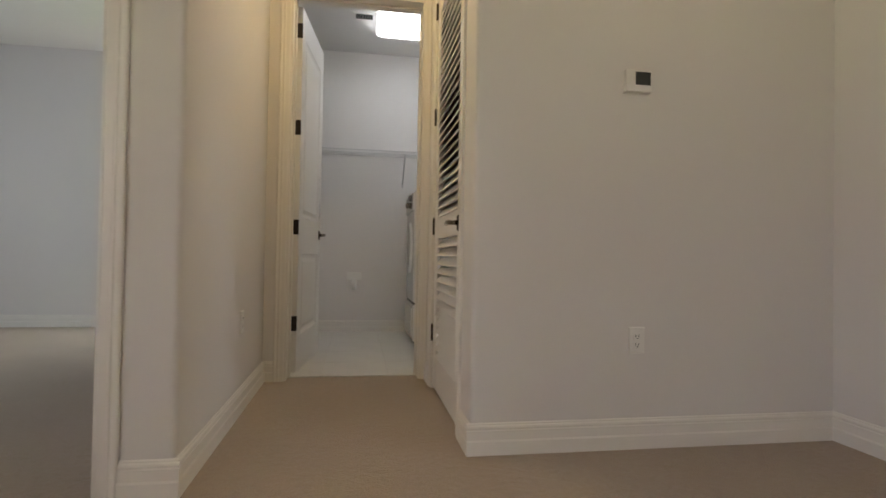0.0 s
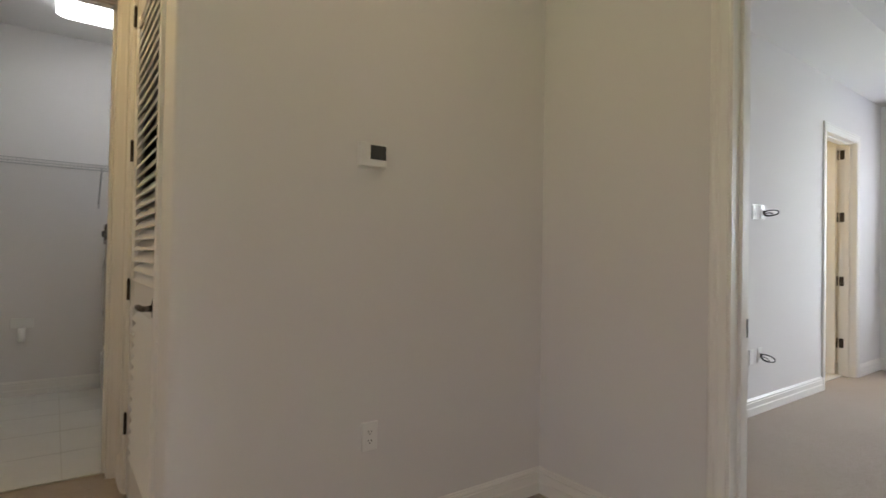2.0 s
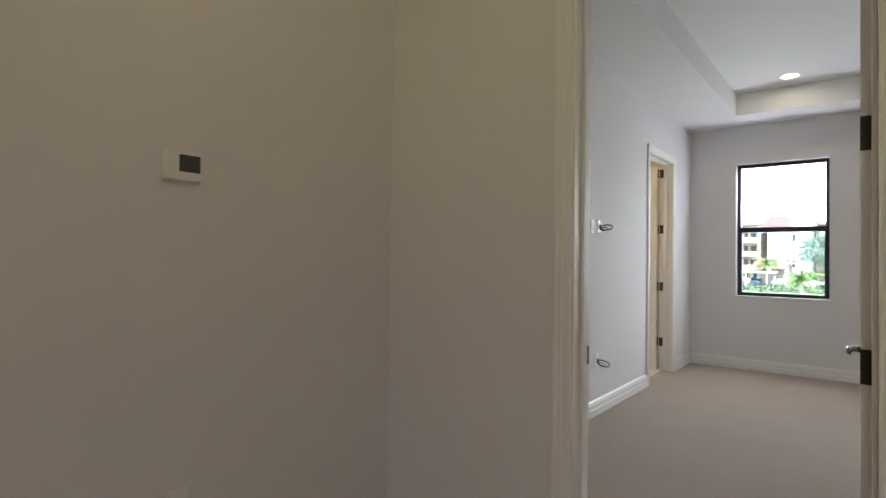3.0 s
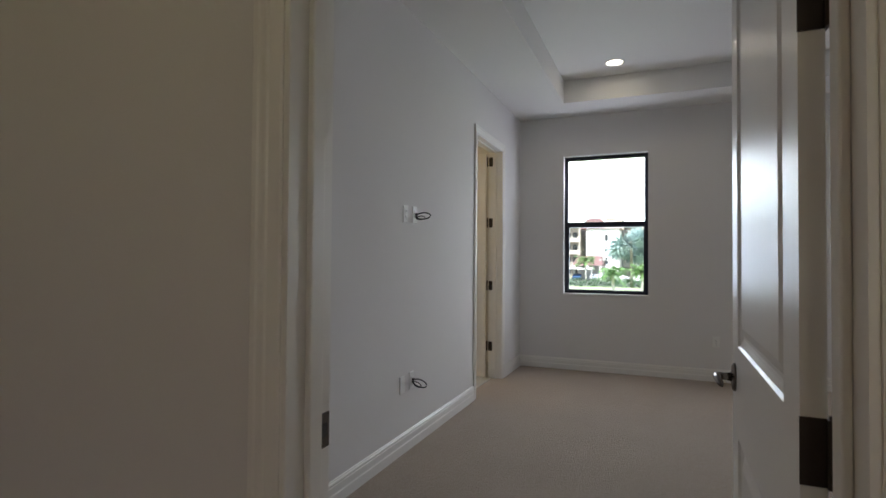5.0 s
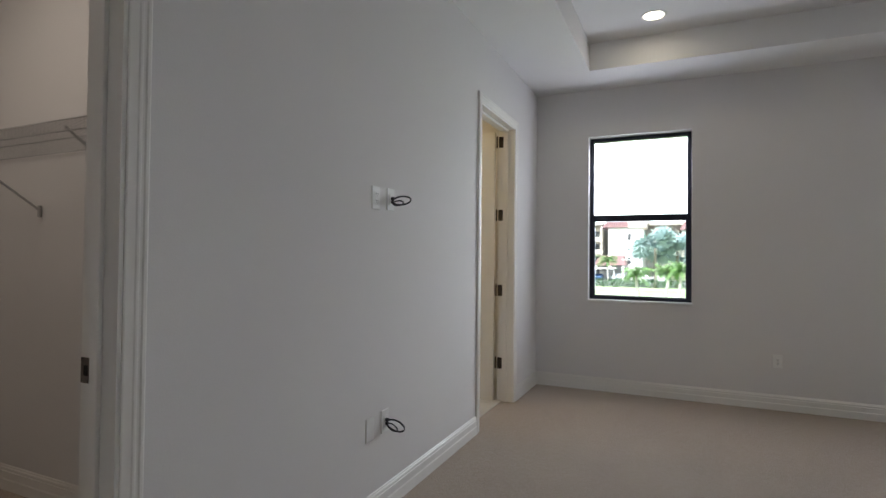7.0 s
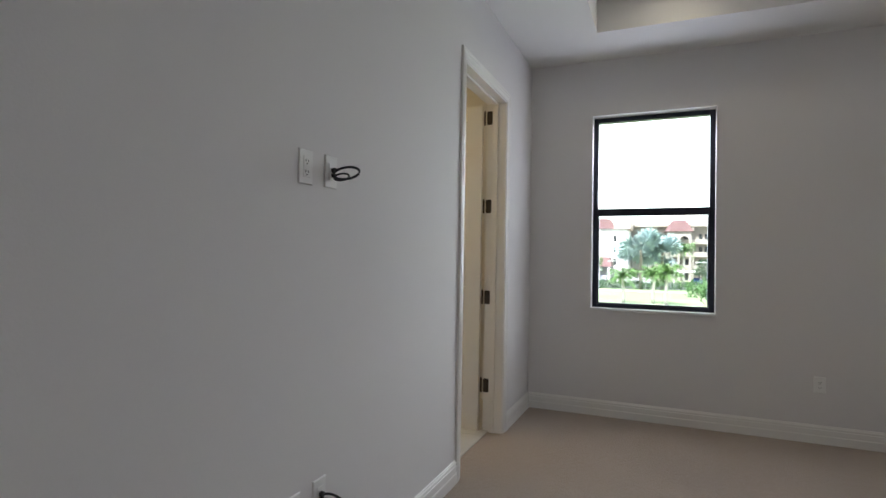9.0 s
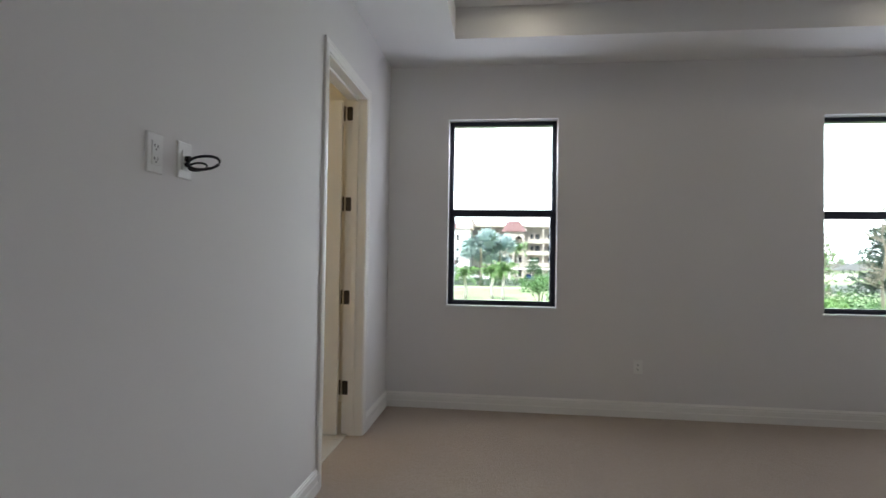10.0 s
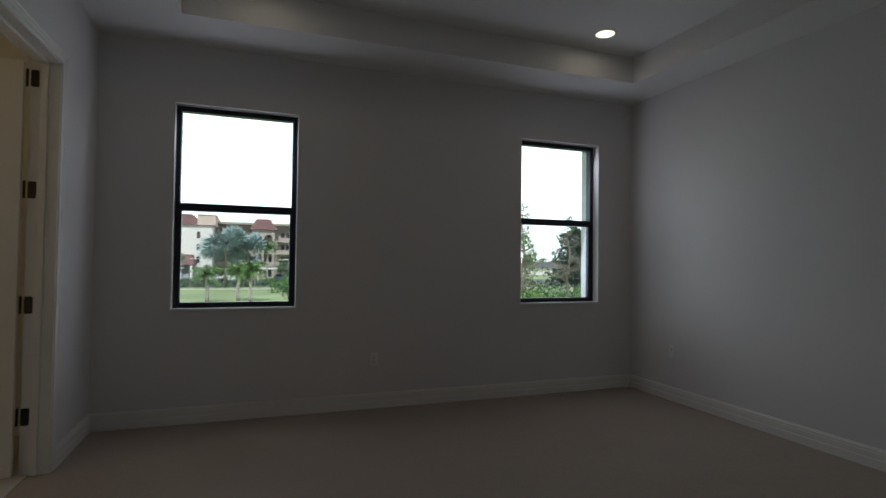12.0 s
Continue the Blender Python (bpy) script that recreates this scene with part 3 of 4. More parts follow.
plate(Matrix.Translation((2.215, YN, 0.460)), "outlet", "white outlet plate on the hall wall")
plate(Matrix.Translation((5.548, YN, 1.566)), "outlet", "white outlet plate on the bedroom wall")
plate(Matrix.Translation((5.520, YN, 0.445)), "blank", "white blank cover plate low on the bedroom wall")
cable(plate(Matrix.Translation((5.690, YN, 1.570)), "cable", "white cable plate with looped black cables"), 0.105, 0.0, 2)
cable(plate(Matrix.Translation((5.660, YN, 0.450)), "cable", "white cable plate with drooping black cables"), 0.10, 0.022, 2)
plate(Matrix.Translation((XE, 0.62, 0.415)) @ Z(radians(-90), 4, "Z"), "outlet", "white outlet plate under the window wall")
plate(Matrix.Translation((8.09, YS, 0.46)) @ Z(radians(180), 4, "Z"), "outlet", "white outlet plate on the side wall")
plate(Matrix.Translation((HX, 3.45, 0.455)) @ Z(radians(90), 4, "Z"), "outlet", "white outlet plate in the corridor")


def thermostat():
    top = base("thermostat", Matrix.Translation((2.200, YN, 1.574)), "white wall thermostat with a grey display", "thermostat")
    Build().box((-0.062, -0.006, -0.052), (0.062, 0, 0.050)).done("base_plate", PLASTIC, top, bevel=0.004)
    Build().box((-0.060, -0.026, -0.048), (0.060, -0.006, 0.048)).done("case", PLASTIC, top, bevel=0.006)
    Build().box((-0.016, -0.0275, -0.018), (0.054, -0.026, 0.038)).done("display", SCREEN, top, bevel=0.002)
    b = Build()
    for i in range(2):
        b.box((-0.048, -0.028, -0.012 + i * 0.026), (-0.030, -0.026, 0.002 + i * 0.026))
    b.done("button", PLASTIC, top, bevel=0.001)


thermostat()


# ---- wire shelves ----
def wire_shelf(m, length, depth, braces, label):
    """Coated wire shelf: x along the wall, y out from it (0 to depth), z 0 the deck."""
    top = base("wire_shelf", m, label, "shelf")
    b = Build()
    n = int(length / 0.025)
    for i in range(n + 1):
        x = i * length / n
        b.tube([(x, 0, 0), (x, depth, 0), (x, depth, -0.045)], 0.0016, 5)
    b.done("deck_wires", WIRE, top)
    b = Build()
    for y, z in ((0.006, -0.003), (depth * 0.5, -0.003), (depth, 0.0), (depth, -0.045)):
        b.tube([(0, y, z), (length, y, z)], 0.0032, 6)
    b.done("rails", WIRE, top)
    for x in braces:
        b = Build()
        b.tube([(x, depth - 0.01, -0.02), (x, 0.012, -0.29)], 0.006, 6).box((x - 0.008, 0, -0.33), (x + 0.008, 0.012, -0.27))
        b.done("brace", WIRE, top)


wire_shelf(Matrix.Translation((4.985, 2.95, 1.797)) @ Z(radians(90), 4, "Z"), 2.3, 0.40, (0.62, 1.49, 2.1), "white coated wire shelf with diagonal braces in the closet")
wire_shelf(Matrix.Translation((2.24, 6.245, 1.865)) @ Z(radians(180), 4, "Z"), 2.3, 0.30, (0.75, 1.9), "white coated wire shelf above the washer")


# ---- laundry ----
def washer():
    top = base("washing_machine", Matrix.Translation((1.535, 5.42, 0.009)), "white front-loading washing machine on a drawer pedestal", "washing machine")
    Build().box((0.0, -0.01, 0.02), (0.70, 0.67, 0.355)).done("pedestal", ENAMEL, top, bevel=0.012)
    # plinth, and a near-black sheet painting the shade of the gap above the pedestal
    Build().box((0.02, 0.0, 0.0), (0.68, 0.66, 0.02)).box((0.012, 0.0, 0.355), (0.69, 0.66, 0.372)).done("plinth_and_gap_shade", DARK, top)
    Build().box((-0.012, 0.02, 0.06), (0.0, 0.64, 0.33)).done("drawer", ENAMEL, top, bevel=0.006)
    Build().box((0.0, -0.01, 0.372), (0.70, 0.67, 1.40)).done("body", ENAMEL, top, bevel=0.02)
    Build().box((-0.014, 0.0, 1.22), (0.004, 0.66, 1.385)).done("control_panel", ENAMEL, top, bevel=0.008)
    b = Build()
    n = 36
    rings = [[(xx, 0.33 + r * math.cos(2 * math.pi * i / n), 0.88 + r * math.sin(2 * math.pi * i / n)) for i in range(n)] for r, xx in ((0.25, 0.0), (0.25, -0.012), (0.22, -0.024), (0.18, -0.022), (0.17, -0.012))]
    b.loft(rings, caps=False)
    b.done("door_ring", ENAMEL, top, smooth=True)
    Build().loft([[(xx, 0.33 + 0.175 * math.cos(2 * math.pi * i / n), 0.88 + 0.175 * math.sin(2 * math.pi * i / n)) for i in range(n)] for xx in (-0.008, -0.018)]).done("door_glass", DAYGLASS, top)
    for y, z in ((0.12, 1.34), (0.12, 1.27), (0.42, 1.30)):
        Build().tube([(-0.014, y, z), (-0.03, y, z), (-0.042, y, z)], 0, 20, radii=[0.03, 0.028, 0.022]).done("knob", NICKEL, top, smooth=True)


washer()


def valve_box():
    top = base("outlet_box", Matrix.Translation((1.0, 6.25, 0.56)), "white plastic fitting with trap on the laundry wall", "wall fitting")
    Build().box((-0.075, -0.012, -0.01), (0.075, 0, 0.07)).done("cover", PLASTIC, top, bevel=0.003)
    Build().tube([(0, -0.02, -0.01), (0, -0.03, -0.07), (0.0, -0.02, -0.11)], 0.026, 12).done("spout", PLASTIC, top, smooth=True)


valve_box()


def vent():
    top = base("air_vent", Matrix.Translation((1.05, 5.37, TOP)), "small white slotted ceiling air vent", "vent")
    Build().box((-0.10, -0.06, -0.008), (0.10, 0.06, 0)).done("cover", PLASTIC, top, bevel=0.003)
    b = Build()
    for i in range(7):
        b.box((-0.076 + i * 0.0215, -0.046, -0.0095), (-0.057 + i * 0.0215, 0.046, -0.008))
    b.done("slots", DARK, top)


vent()


# ---- outside: one storey below ----
G = -3.3
structure(Build().box((-500, -700, G - 0.5), (900, 700, G)).done("ground", LAWN), "sunlit mown green lawn", "ground")
structure(Build().box((-4.2, -3.4, G), (8.95, 7.3, -0.2)).done("house_lower_storey", STUCCO2), "cream stucco lower storey of the house", "building")
structure(Build().box((100, -90, G), (138, 90, G + 0.02)).done("parking_ground", ASPHALT), "grey asphalt car park", "parking")
structure(Build().box((91, -90, G), (93, 90, G + 0.03)).done("pavement", PATHM), "pale concrete footpath across the lawn", "pavement")


def leaf_cloud(b, rng, centre, radius, count, size, flat=1.0):
    """Small folded leaves scattered unevenly round a centre."""
    for _ in range(count):
        d = Vector((rng.gauss(0, 1), rng.gauss(0, 1), rng.gauss(0, 1))).normalized() * radius * rng.uniform(0.35, 1.0)
        d.z *= flat
        p = Vector(centre) + d
        r = Euler((rng.uniform(0, 6), rng.uniform(0, 6), rng.uniform(0, 6))).to_matrix().to_4x4()
        s = size * rng.uniform(0.6, 1.3)
        b.add([(-s, 0, 0), (0, -0.45 * s, 0.12 * s), (s, 0, 0), (0, 0.45 * s, 0.12 * s)], [(0, 1, 2), (0, 2, 3)], Matrix.Translation(p) @ r)


def trunk(parent, height, r0, r1, lean, mat=BARK):
    pts = [(lean * (i / 6) ** 2, 0.3 * lean * math.sin(i), height * i / 6) for i in range(7)]
    Build().tube(pts, 0, 9, radii=[r0 + (r1 - r0) * i / 6 for i in range(7)]).done("trunk", mat, parent, smooth=True)
    return Vector(pts[-1])


def feather_palm(x, y, height, reach, seed, label="green feather-leaved palm with a slim trunk"):
    rng = random.Random(seed)
    top = base("palm_tree", Matrix.Translation((x, y, G)), label, "palm tree")
    c = trunk(top, height, 0.20, 0.14, rng.uniform(-0.3, 0.3), PALE_BARK)
    b = Build()
    for k in range(24):
        az, rise = 2.4 * k + rng.uniform(-0.3, 0.3), -0.25 + 1.65 * ((k * 7) % 24) / 24 + rng.uniform(-0.1, 0.1)
        L = reach * rng.uniform(0.8, 1.1)
        pts = []
        for i in range(9):
            s = i / 8
            pts.append(c + Vector((math.cos(az) * L * s * math.cos(rise * (1 - s * 0.7)), math.sin(az) * L * s * math.cos(rise * (1 - s * 0.7)), L * (math.sin(rise) * s * 1.15 - 0.50 * s * s))))
        b.tube(pts, 0.02, 3)
        side = Vector((-math.sin(az), math.cos(az), 0))
        for i in range(1, 9):
            for h in (0, 0.5):
                p = pts[i - 1].lerp(pts[i], h)
                q = pts[i] - pts[i - 1]
                ll = 0.42 * reach * math.sin(math.pi * min(0.95, (i + h) / 9.5)) + 0.08
                for sg in (1, -1):
                    tip = p + sg * side * ll * 0.55 + q.normalized() * ll * 0.55 + Vector((0, 0, ll * rng.uniform(-0.75, 0.25)))
                    w = q.normalized() * 0.07
                    b.add([p - w, p + w, tip], [(0, 1, 2)])
    b.done("crown", PALM, top)


def fan_palm(x, y, height, reach, seed):
    rng = random.Random(seed)
    top = base("fan_palm", Matrix.Translation((x, y, G)), "large silver-green fan palm with a thick trunk", "palm tree")
    c = trunk(top, height, 0.32, 0.24, rng.uniform(-0.2, 0.2))
    b = Build()
    for k in range(44):
        az, rise = 2.4 * k + rng.uniform(-0.3, 0.3), math.asin(min(0.98, max(-0.55, -0.6 + 1.56 * ((k * 17) % 44) / 43 + rng.uniform(-0.1, 0.1))))
        d = Vector((math.cos(az) * math.cos(rise), math.sin(az) * math.cos(rise), math.sin(rise)))
        p = c + d * reach * rng.uniform(0.50, 0.62) - Vector((0, 0, 0.1))
        b.tube([c, p], 0.04, 3)
        side = d.cross(Vector((0, 0, 1))).normalized()
        side = Matrix.Rotation(rng.uniform(-1.2, 1.2), 3, d) @ side
        up = side.cross(d)
        R = reach * rng.uniform(0.40, 0.52)
        for j in range(17):
            a = radians(-125 + 250 * j / 16)
            v = (d * math.cos(a) + side * math.sin(a)).normalized()
            tip = p + v * R * (1 - 0.18 * abs(j - 8) / 8) - Vector((0, 0, 0.12 * R)) + up * R * 0.16 * (1 if j % 2 else -1)
            w = v.cross(up).normalized() * R * 0.085
            m = p + (tip - p) * 0.55
            b.add([p, m - w, tip, m + w], [(0, 1, 2), (0, 2, 3)])
    b.done("crown", SILVER, top)


def bush(x, y, w, h, seed, mat=BUSH, label="leafy green garden bush"):
    rng = random.Random(seed)
    top = base("bush", Matrix.Translation((x, y, G)), label, "bush")
    b = Build()
    st = Build()
    for k in range(9):
        a = rng.uniform(0, 6.3)
        e = Vector((math.cos(a) * w * rng.uniform(0.1, 0.8), math.sin(a) * w * rng.uniform(0.1, 0.8), h * rng.uniform(0.35, 0.9)))
        st.tube([(0, 0, 0), e * 0.5 + Vector((0, 0, 0.1 * h)), e], 0, 4, radii=[0.06, 0.04, 0.015])
        leaf_cloud(b, rng, e, w * 0.45, 130, 0.16)
    st.done("stems", BARK, top)
    b.done("leaves", mat, top)


def open_tree(x, y, height, seed, leaf=160, mat=BUSH, size=0.12, label="tall thin tree with sparse bare branches", spread=0.35):
    rng = random.Random(seed)
    top = base("tree", Matrix.Translation((x, y, G)), label, "tree")
    st, b = Build(), Build()
    st.tube([(0.15 * math.sin(i), 0.12 * math.cos(2 * i), height * i / 8) for i in range(9)], 0, 7, radii=[0.16 * (1 - i / 9.5) for i in range(9)])
    for k in range(44):
        z = height * rng.uniform(0.3, 0.98)
        a, L = rng.uniform(0, 6.3), height * spread * rng.uniform(0.4, 1.0) * (1.15 - z / height)
        L = max(L, 0.5)
        e = Vector((math.cos(a) * L, math.sin(a) * L, z + L * rng.uniform(0.2, 0.7)))
        mid = Vector((e.x * 0.5, e.y * 0.5, z + (e.z - z) * 0.35))
        st.tube([(0, 0, z), mid, e], 0, 4, radii=[0.045, 0.028, 0.01])
        for _ in range(7):
            u = mid.lerp(e, rng.random())
            st.tube([u, u + Vector((rng.uniform(-1, 1), rng.uniform(-1, 1), rng.uniform(0, 1))) * L * 0.35], 0.016, 3)
        leaf_cloud(b, rng, e.lerp(mid, 0.3), L * 0.5, leaf // 26 + 1, size)
    st.done("limbs", BARK, top)
    b.done("leaves", mat, top)


def conifer(x, y, height, seed):
    rng = random.Random(seed)
    top = base("pine_tree", Matrix.Translation((x, y, G)), "dark dense pine with layered drooping boughs", "tree")
    st, b = Build(), Build()
    st.tube([(0, 0, 0), (0.1, 0, height * 0.5), (0, 0, height)], 0, 7, radii=[0.3, 0.2, 0.04])
    for k in range(46):
        z = height * (0.22 + 0.76 * k / 46)
        a, L = 2.4 * k + rng.uniform(-0.4, 0.4), (height * 0.42 * (1.05 - z / height) + 0.7) * rng.uniform(0.45, 1.25)
        e = Vector((math.cos(a) * L, math.sin(a) * L, z + rng.uniform(-0.2, 0.5)))
        st.tube([(0, 0, z), e], 0, 4, radii=[0.06, 0.015])
        for s in (0.4, 0.65, 0.9):
            leaf_cloud(b, rng, Vector((0, 0, z)).lerp(e, s), L * 0.30 + 0.25, 60, 0.20, 0.55)
    st.done("limbs", BARK, top)
    b.done("needles", PINE, top)


def hedge(x, y0, y1, h, seed, label="clipped dark green boundary hedge"):
    rng = random.Random(seed)
    b = Build()
    n = int((y1 - y0) / 0.9)
    for i in range(n):
        leaf_cloud(b, rng, (x, y0 + (y1 - y0) * (i + 0.5) / n, G + h * 0.5 * rng.uniform(0.85, 1.15)), h * 0.62, 70, 0.19)
    tagged(b.done("hedge", HEDGE), label, "hedge", kind="stuff")


def mansard(b, x0, x1, y0, y1, z0, z1, inset):
    b.loft([[(x0 - 0.5, y0 - 0.5, z0), (x1 + 0.5, y0 - 0.5, z0), (x1 + 0.5, y1 + 0.5, z0), (x0 - 0.5, y1 + 0.5, z0)], [(x0 + inset, y0 + inset, z1), (x1 - inset, y0 + inset, z1), (x1 - inset, y1 - inset, z1), (x0 + inset, y1 - inset, z1)]])


def roof_ribs(b, x, y0, y1, z0, z1, inset):
    """Ribs of barrel tiles on the slope that faces the room."""
    n = int((y1 - y0) / 0.45)
    for i in range(n):
        y = y0 + (i + 0.5) * (y1 - y0) / n
        k = min(inset, y - y0 + 0.5, y1 - y + 0.5)
        b.tube([(x - 0.52, y, z0 + 0.05), (x - 0.5 + (inset + 0.5) * 0.98, y, z1)], 0.12, 5)


def white_block():
    top = base("apartment_house", Matrix.Identity(4), "white apartment block with red clay mansard roof", "building")
    x0, y0, y1 = 135, 10.0, 17.6
    Build().box((x0, y0, G), (x0 + 22, y1, 9.0)).done("wall", STUCCO2, top)
    b = Build()
    mansard(b, x0, x0 + 22, 13.2, y1 + 1.0, 9.0, 11.5, 1.2)
    roof_ribs(b, x0, 13.6, y1 + 0.6, 9.0, 11.5, 1.2)
    b.done("roof", ROOF, top)
    # rest of the mansard as a plain band, painted pale as if sunlit
    Build().box((x0 - 0.5, y0 - 0.6, 9.0), (x0 + 22.5, 13.1, 11.2)).box((x0 - 0.65, y0 - 0.75, 11.2), (x0 + 22.6, 13.1, 11.45)).done("sunlit_roof_band", ROOF_SUNLIT, top, bevel=0.03)
    for z in (0.4, 3.2, 6.0):
        Build().box((x0 - 0.05, 12.5, z), (x0 + 0.1, 13.2, z + 1.5)).done("window", SHADE, top)
    b = Build()
    b.loft([[(128, 13.0, 0.1), (135, 13.0, 0.1), (135, 20.0, 0.1), (128, 20.0, 0.1)], [(131, 13.8, 2.3), (135, 13.8, 2.3), (135, 19.0, 2.3), (131, 19.0, 2.3)]])
    b.done("porch_roof", ROOF, top)
    for y in (13.3, 16.3, 19.3):
        Build().box((128.2, y, G), (128.7, y + 0.5, 0.1)).done("porch_post", STUCCO2, top)
    Build().box((133, 13.3, G), (134.99, 19.3, -0.1)).done("porch_wall", STUCCO2, top)


def balcony_block(y0, y1, x0, ztop, roofed, label):
    top = base("apartment_house", Matrix.Identity(4), label, "building")
    Build().box((x0, y0, G), (x0 + 18, y1, ztop)).done("wall", STUCCO, top)
    slab, rail = Build(), Build()
    floors = int((ztop - G) / 2.9)
    n = max(2, int((y1 - y0) / 4.4))
    for k in range(floors):
        z = G + 3.1 * k
        if k:
            slab.box((x0 - 1.6, y0, z - 0.18), (x0, y1, z + 0.12))
            rail.box((x0 - 1.6, y0, z + 0.12), (x0 - 1.5, y1, z + 0.95))
        for i in range(n):
            a = y0 + (y1 - y0) * (i + 0.18) / n
            c = y0 + (y1 - y0) * (i + 0.42) / n
            Build().box((x0 - 0.06, a, z + 0.3), (x0 + 0.1, c, z + 2.35)).done("window", SHADE, top)
            Build().box((x0 - 0.06, c + 0.5, z + 1.1), (x0 + 0.1, c + 1.3, z + 2.3)).done("window", SHADE, top)
    for i in range(n + 1):
        y = y0 + (y1 - y0 - 0.4) * i / n
        Build().box((x0 - 1.65, y, G), (x0 - 1.25, y + 0.4, ztop - 0.3)).done("column", STUCCO, top)
    slab.box((x0 - 1.9, y0 - 0.2, ztop - 0.3), (x0 + 18, y1 + 0.2, ztop + 0.25))
    slab.done("balcony_floor", STUCCO, top)
    rail.done("balcony_wall", STUCCO, top)
    if roofed:
        b = Build()
        mansard(b, x0 - 3, x0 + 3, roofed[0], roofed[1], ztop - 1.6, ztop + 1.2, 1.2)
        roof_ribs(b, x0 - 3, roofed[0] + 0.5, roofed[1] - 0.5, ztop - 1.6, ztop + 1.2, 1.2)
        b.done("roof", ROOF, top)
        b = Build()
        r0, r1 = roofed
        for k in range(3):
            y = r0 + (r1 - r0 - 0.5) * k / 2
            b.box((x0 - 3, y, G), (x0 - 2.4, y + 0.5, ztop - 1.6))
        w = (r1 - r0 - 0.5) / 2
        for k in range(2):
            c0 = r0 + 0.5 + k * w
            ring = [(c0, ztop - 4.0)] + [(c0 + (w - 0.5) / 2 * (1 - math.cos(math.pi * i / 10)), ztop - 4.0 + 1.3 * math.sin(math.pi * i / 10)) for i in range(11)] + [(c0 + w - 0.5, ztop - 4.0), (c0 + w - 0.5, ztop - 1.6), (c0, ztop - 1.6)]
            b.loft([[(x0 - 3, y, z) for y, z in ring], [(x0 - 2.5, y, z) for y, z in ring]])
        b.done("arch", STUCCO, top)


def car(x, y, turn, mat, group="parked cars"):
    top = base("car", Matrix.Translation((x, y, G + 0.02)) @ Z(radians(turn), 4, "Z"), "parked passenger car in the car park", "car", group)
    side = [(-2.2, 0.35), (-2.25, 0.75), (-1.9, 0.95), (-1.2, 1.0), (-0.6, 1.42), (0.9, 1.45), (1.6, 1.02), (2.2, 0.9), (2.25, 0.4)]
    rings = []
    for yy, k in ((-0.9, 0.94), (-0.78, 1.0), (0.78, 1.0), (0.9, 0.94)):
        rings.append([(px * k, yy, pz if k == 1 else 0.35 + (pz - 0.35) * 0.86) for px, pz in side])
    Build().loft(rings).done("body", mat, top, bevel=0.05)
    g = [(-1.05, 1.04), (-0.58, 1.36), (0.86, 1.38), (1.45, 1.04)]
    Build().loft([[(px, -0.86, pz) for px, pz in g], [(px, 0.86, pz) for px, pz in g]]).done("glass", DAYGLASS, top)
    for wx in (-1.4, 1.4):
        for wy in (-0.88, 0.7):
            Build().tube([(wx, wy, 0.32), (wx, wy + 0.2, 0.32)], 0.32, 14).done("wheel", TYRE, top)


def carport(y0, y1):
    top = base("carport", Matrix.Identity(4), "long white flat-roofed carport on posts", "carport")
    Build().box((124, y0, -0.75), (130, y1, -0.45)).done("roof", STUCCO2, top)
    for i in range(int((y1 - y0) / 5) + 1):
        Build().box((124.4, y0 + 5 * i, G), (124.6, y0 + 5 * i + 0.2, -0.75)).done("post", STUCCO2, top)


def street_lamp(x, y):
    top = base("street_lamp", Matrix.Translation((x, y, G)), "slim grey car-park lamp post with twin heads", "street lamp")
    Build().tube([(0, 0, 0), (0, 0, 4.6)], 0.06, 8).done("post", NICKEL, top)
    Build().box((-0.15, -0.9, 4.6), (0.15, -0.2, 4.72)).box((-0.15, 0.2, 4.6), (0.15, 0.9, 4.72)).box((-0.04, -0.2, 4.62), (0.04, 0.2, 4.68)).done("head", PLASTIC, top)


white_block()
balcony_block(-46, 9.7, 147, 10.4, (-3.9, 1.6), "cream apartment block with stacked balconies and a red-roofed arcade tower")
balcony_block(19.5, 44, 140, 10.2, None, "cream apartment block with stacked balconies")
carport(15, 40)
carport(-40, 0.5)
for i, (y, k) in enumerate(((22, 2), (18.6, 1), (14.8, 2), (8.4, 0), (5.6, 0), (-4.5, 1), (-8, 2), (-12, 3), (26, 0), (30, 3))):
    car(127 if y > 10 or y < 0 else 120, y, 0 if y > 10 or y < 0 else 90, CARS[k])
street_lamp(104, 10.5)
street_lamp(104, -3.8)
hedge(97, -34, 34, 1.5, 5)
hedge(82, -90, -34, 1.8, 6)
fan_palm(98, 5.5, 6.7, 4.4, 11)
fan_palm(101, 2.2, 6.2, 3.9, 12)
feather_palm(66, 6.0, 3.0, 1.7, 21)
feather_palm(67, 2.9, 3.3, 1.6, 22)
feather_palm(65, 1.6, 3.5, 1.8, 23)
feather_palm(112, -1.4, 7.0, 2.4, 24)
feather_palm(110, 14.6, 4.4, 2.2, 25)
feather_palm(108, 21.0, 4.6, 2.4, 26)
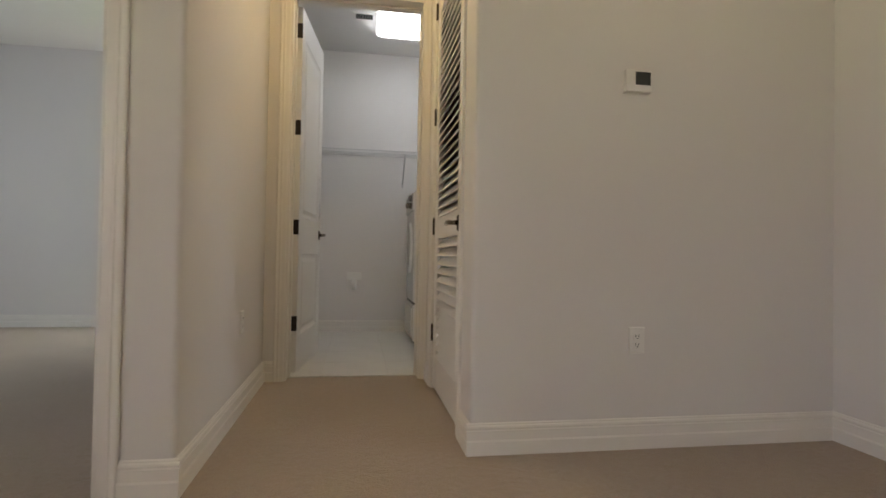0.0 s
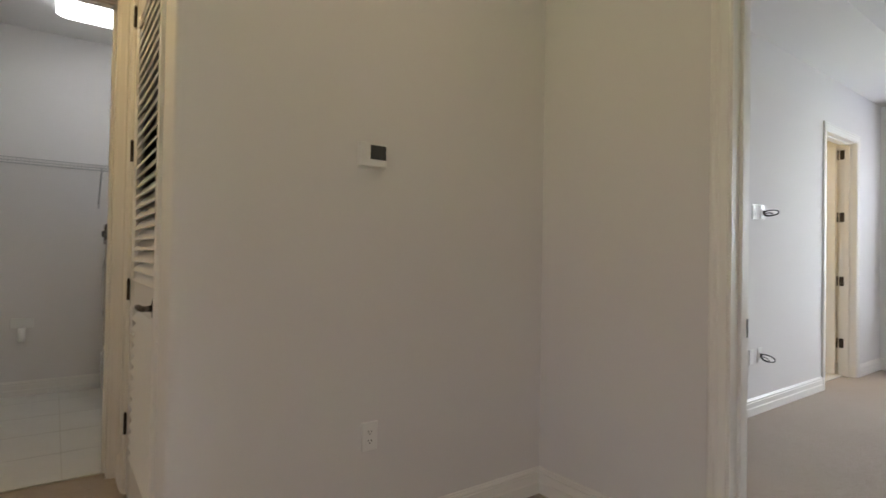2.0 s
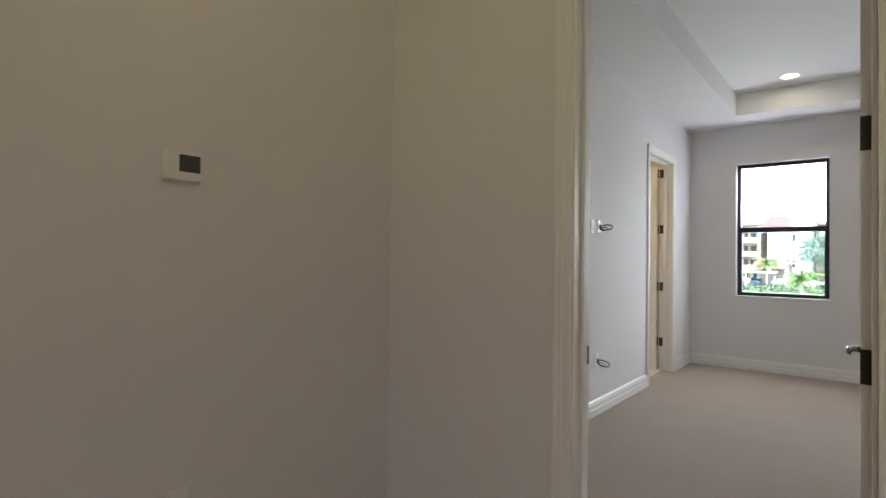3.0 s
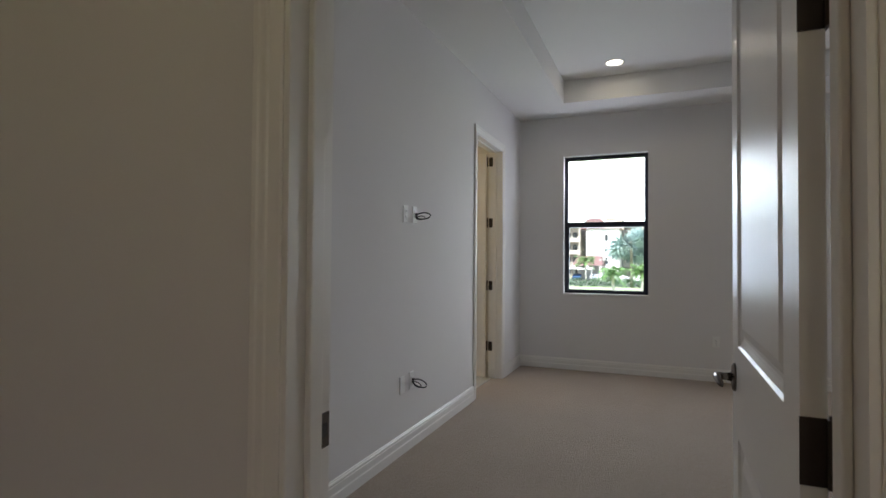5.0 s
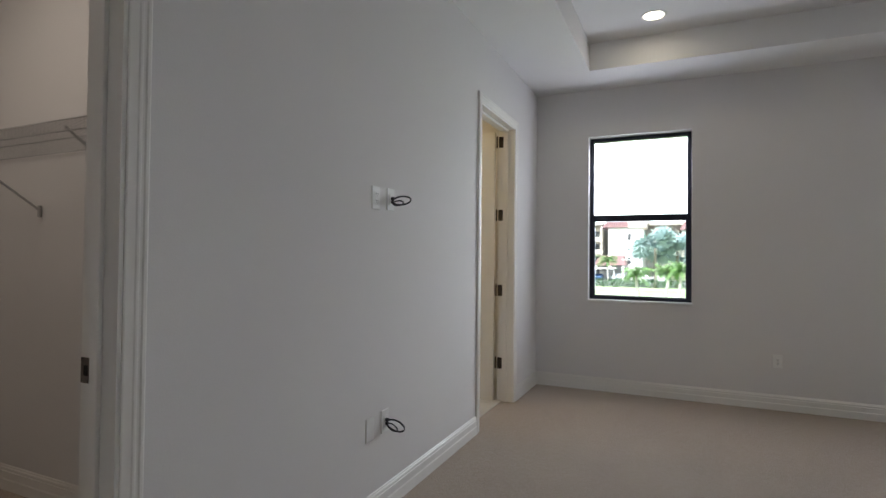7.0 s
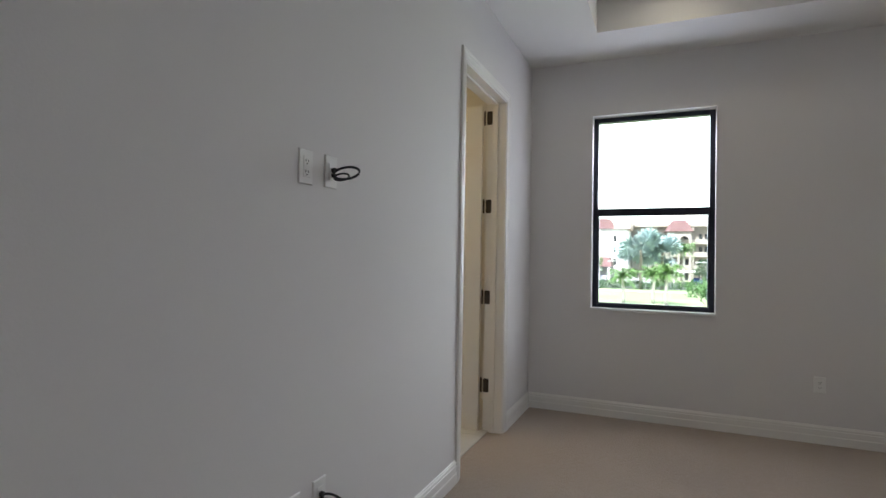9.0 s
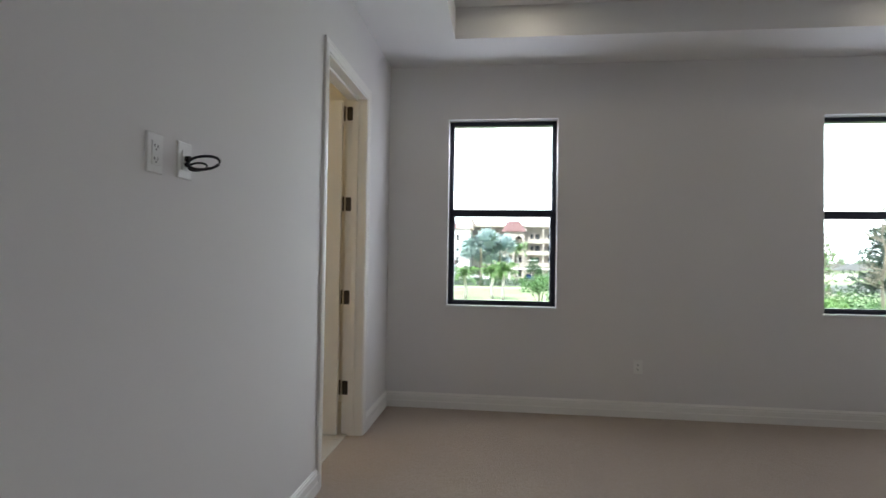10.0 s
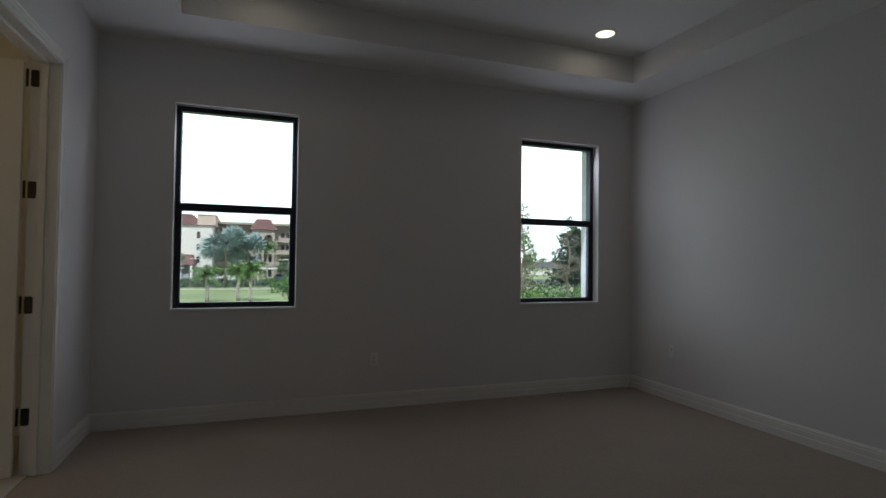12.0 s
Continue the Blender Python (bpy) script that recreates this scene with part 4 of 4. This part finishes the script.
bush(56, -1.9, 2.0, 3.0, 31)
bush(60, -4.2, 2.2, 3.4, 32)
bush(105, -4.6, 2.2, 5.0, 33, HEDGE)
for i, (x, y, w, h) in enumerate(((40, -18.3, 1.9, 3.0), (43, -21.5, 2.1, 2.6), (40, -22.8, 1.8, 2.3), (46, -26.5, 2.0, 2.2), (37, -16.6, 1.6, 3.2), (52, -33.0, 2.2, 2.6), (44, -28.6, 1.8, 2.0))):
    bush(x, y, w, h * 0.8, 40 + i, BUSH if i % 2 else PALM)
open_tree(45, -20.6, 9.6, 51, 60)
open_tree(45, -25.2, 8.9, 55, 40)
open_tree(48, -31.0, 10.5, 52, 90)
open_tree(40, -18.0, 7.4, 54, 260, PALM, 0.13, "slim roadside tree with thin green foliage")
conifer(62, -37.5, 9.4, 53)


def far_trees():
    rng = random.Random(9)
    b = Build()
    for i in range(150):
        y = -320 + 290 * i / 149
        h = rng.uniform(4, 9)
        leaf_cloud(b, rng, (330 + rng.uniform(-15, 15), y, G + h * 0.5), h * 0.62, 60, 1.1)
    tagged(b.done("far_woods", HEDGE), "distant line of dark green trees", "trees", kind="stuff")


far_trees()
arc = [(4 + 420 * math.cos(radians(a)), 420 * math.sin(radians(a))) for a in range(-75, 76, 5)]
structure(Build().loft([[(x, y, z) for x, y in arc] for z in (G - 1, 330)], caps=False, closed=False).done("backdrop", HAZE), "bright hazy white sky over the horizon", "sky")
h = base("far_house", Matrix.Translation((190, -112, G)), "distant low pale house with grey roof", "building")
Build().box((-6, -12, 0), (6, 12, 3)).done("wall", STUCCO2, h)
Build().loft([[(-7, -13, 3), (7, -13, 3), (7, 13, 3), (-7, 13, 3)], [(-0.5, -8, 5.2), (0.5, -8, 5.2), (0.5, 8, 5.2), (-0.5, 8, 5.2)]]).done("roof", ASPHALT, h)

tiles("laundry_floor", -0.1, 2.25, LY0 + 0.08, 6.25, 0.45, "pale stone-look laundry floor tiles")
tiles("bath_floor", 6.4, XE, YN + 0.10, 5.3, 0.45, "pale cream bathroom floor tiles")
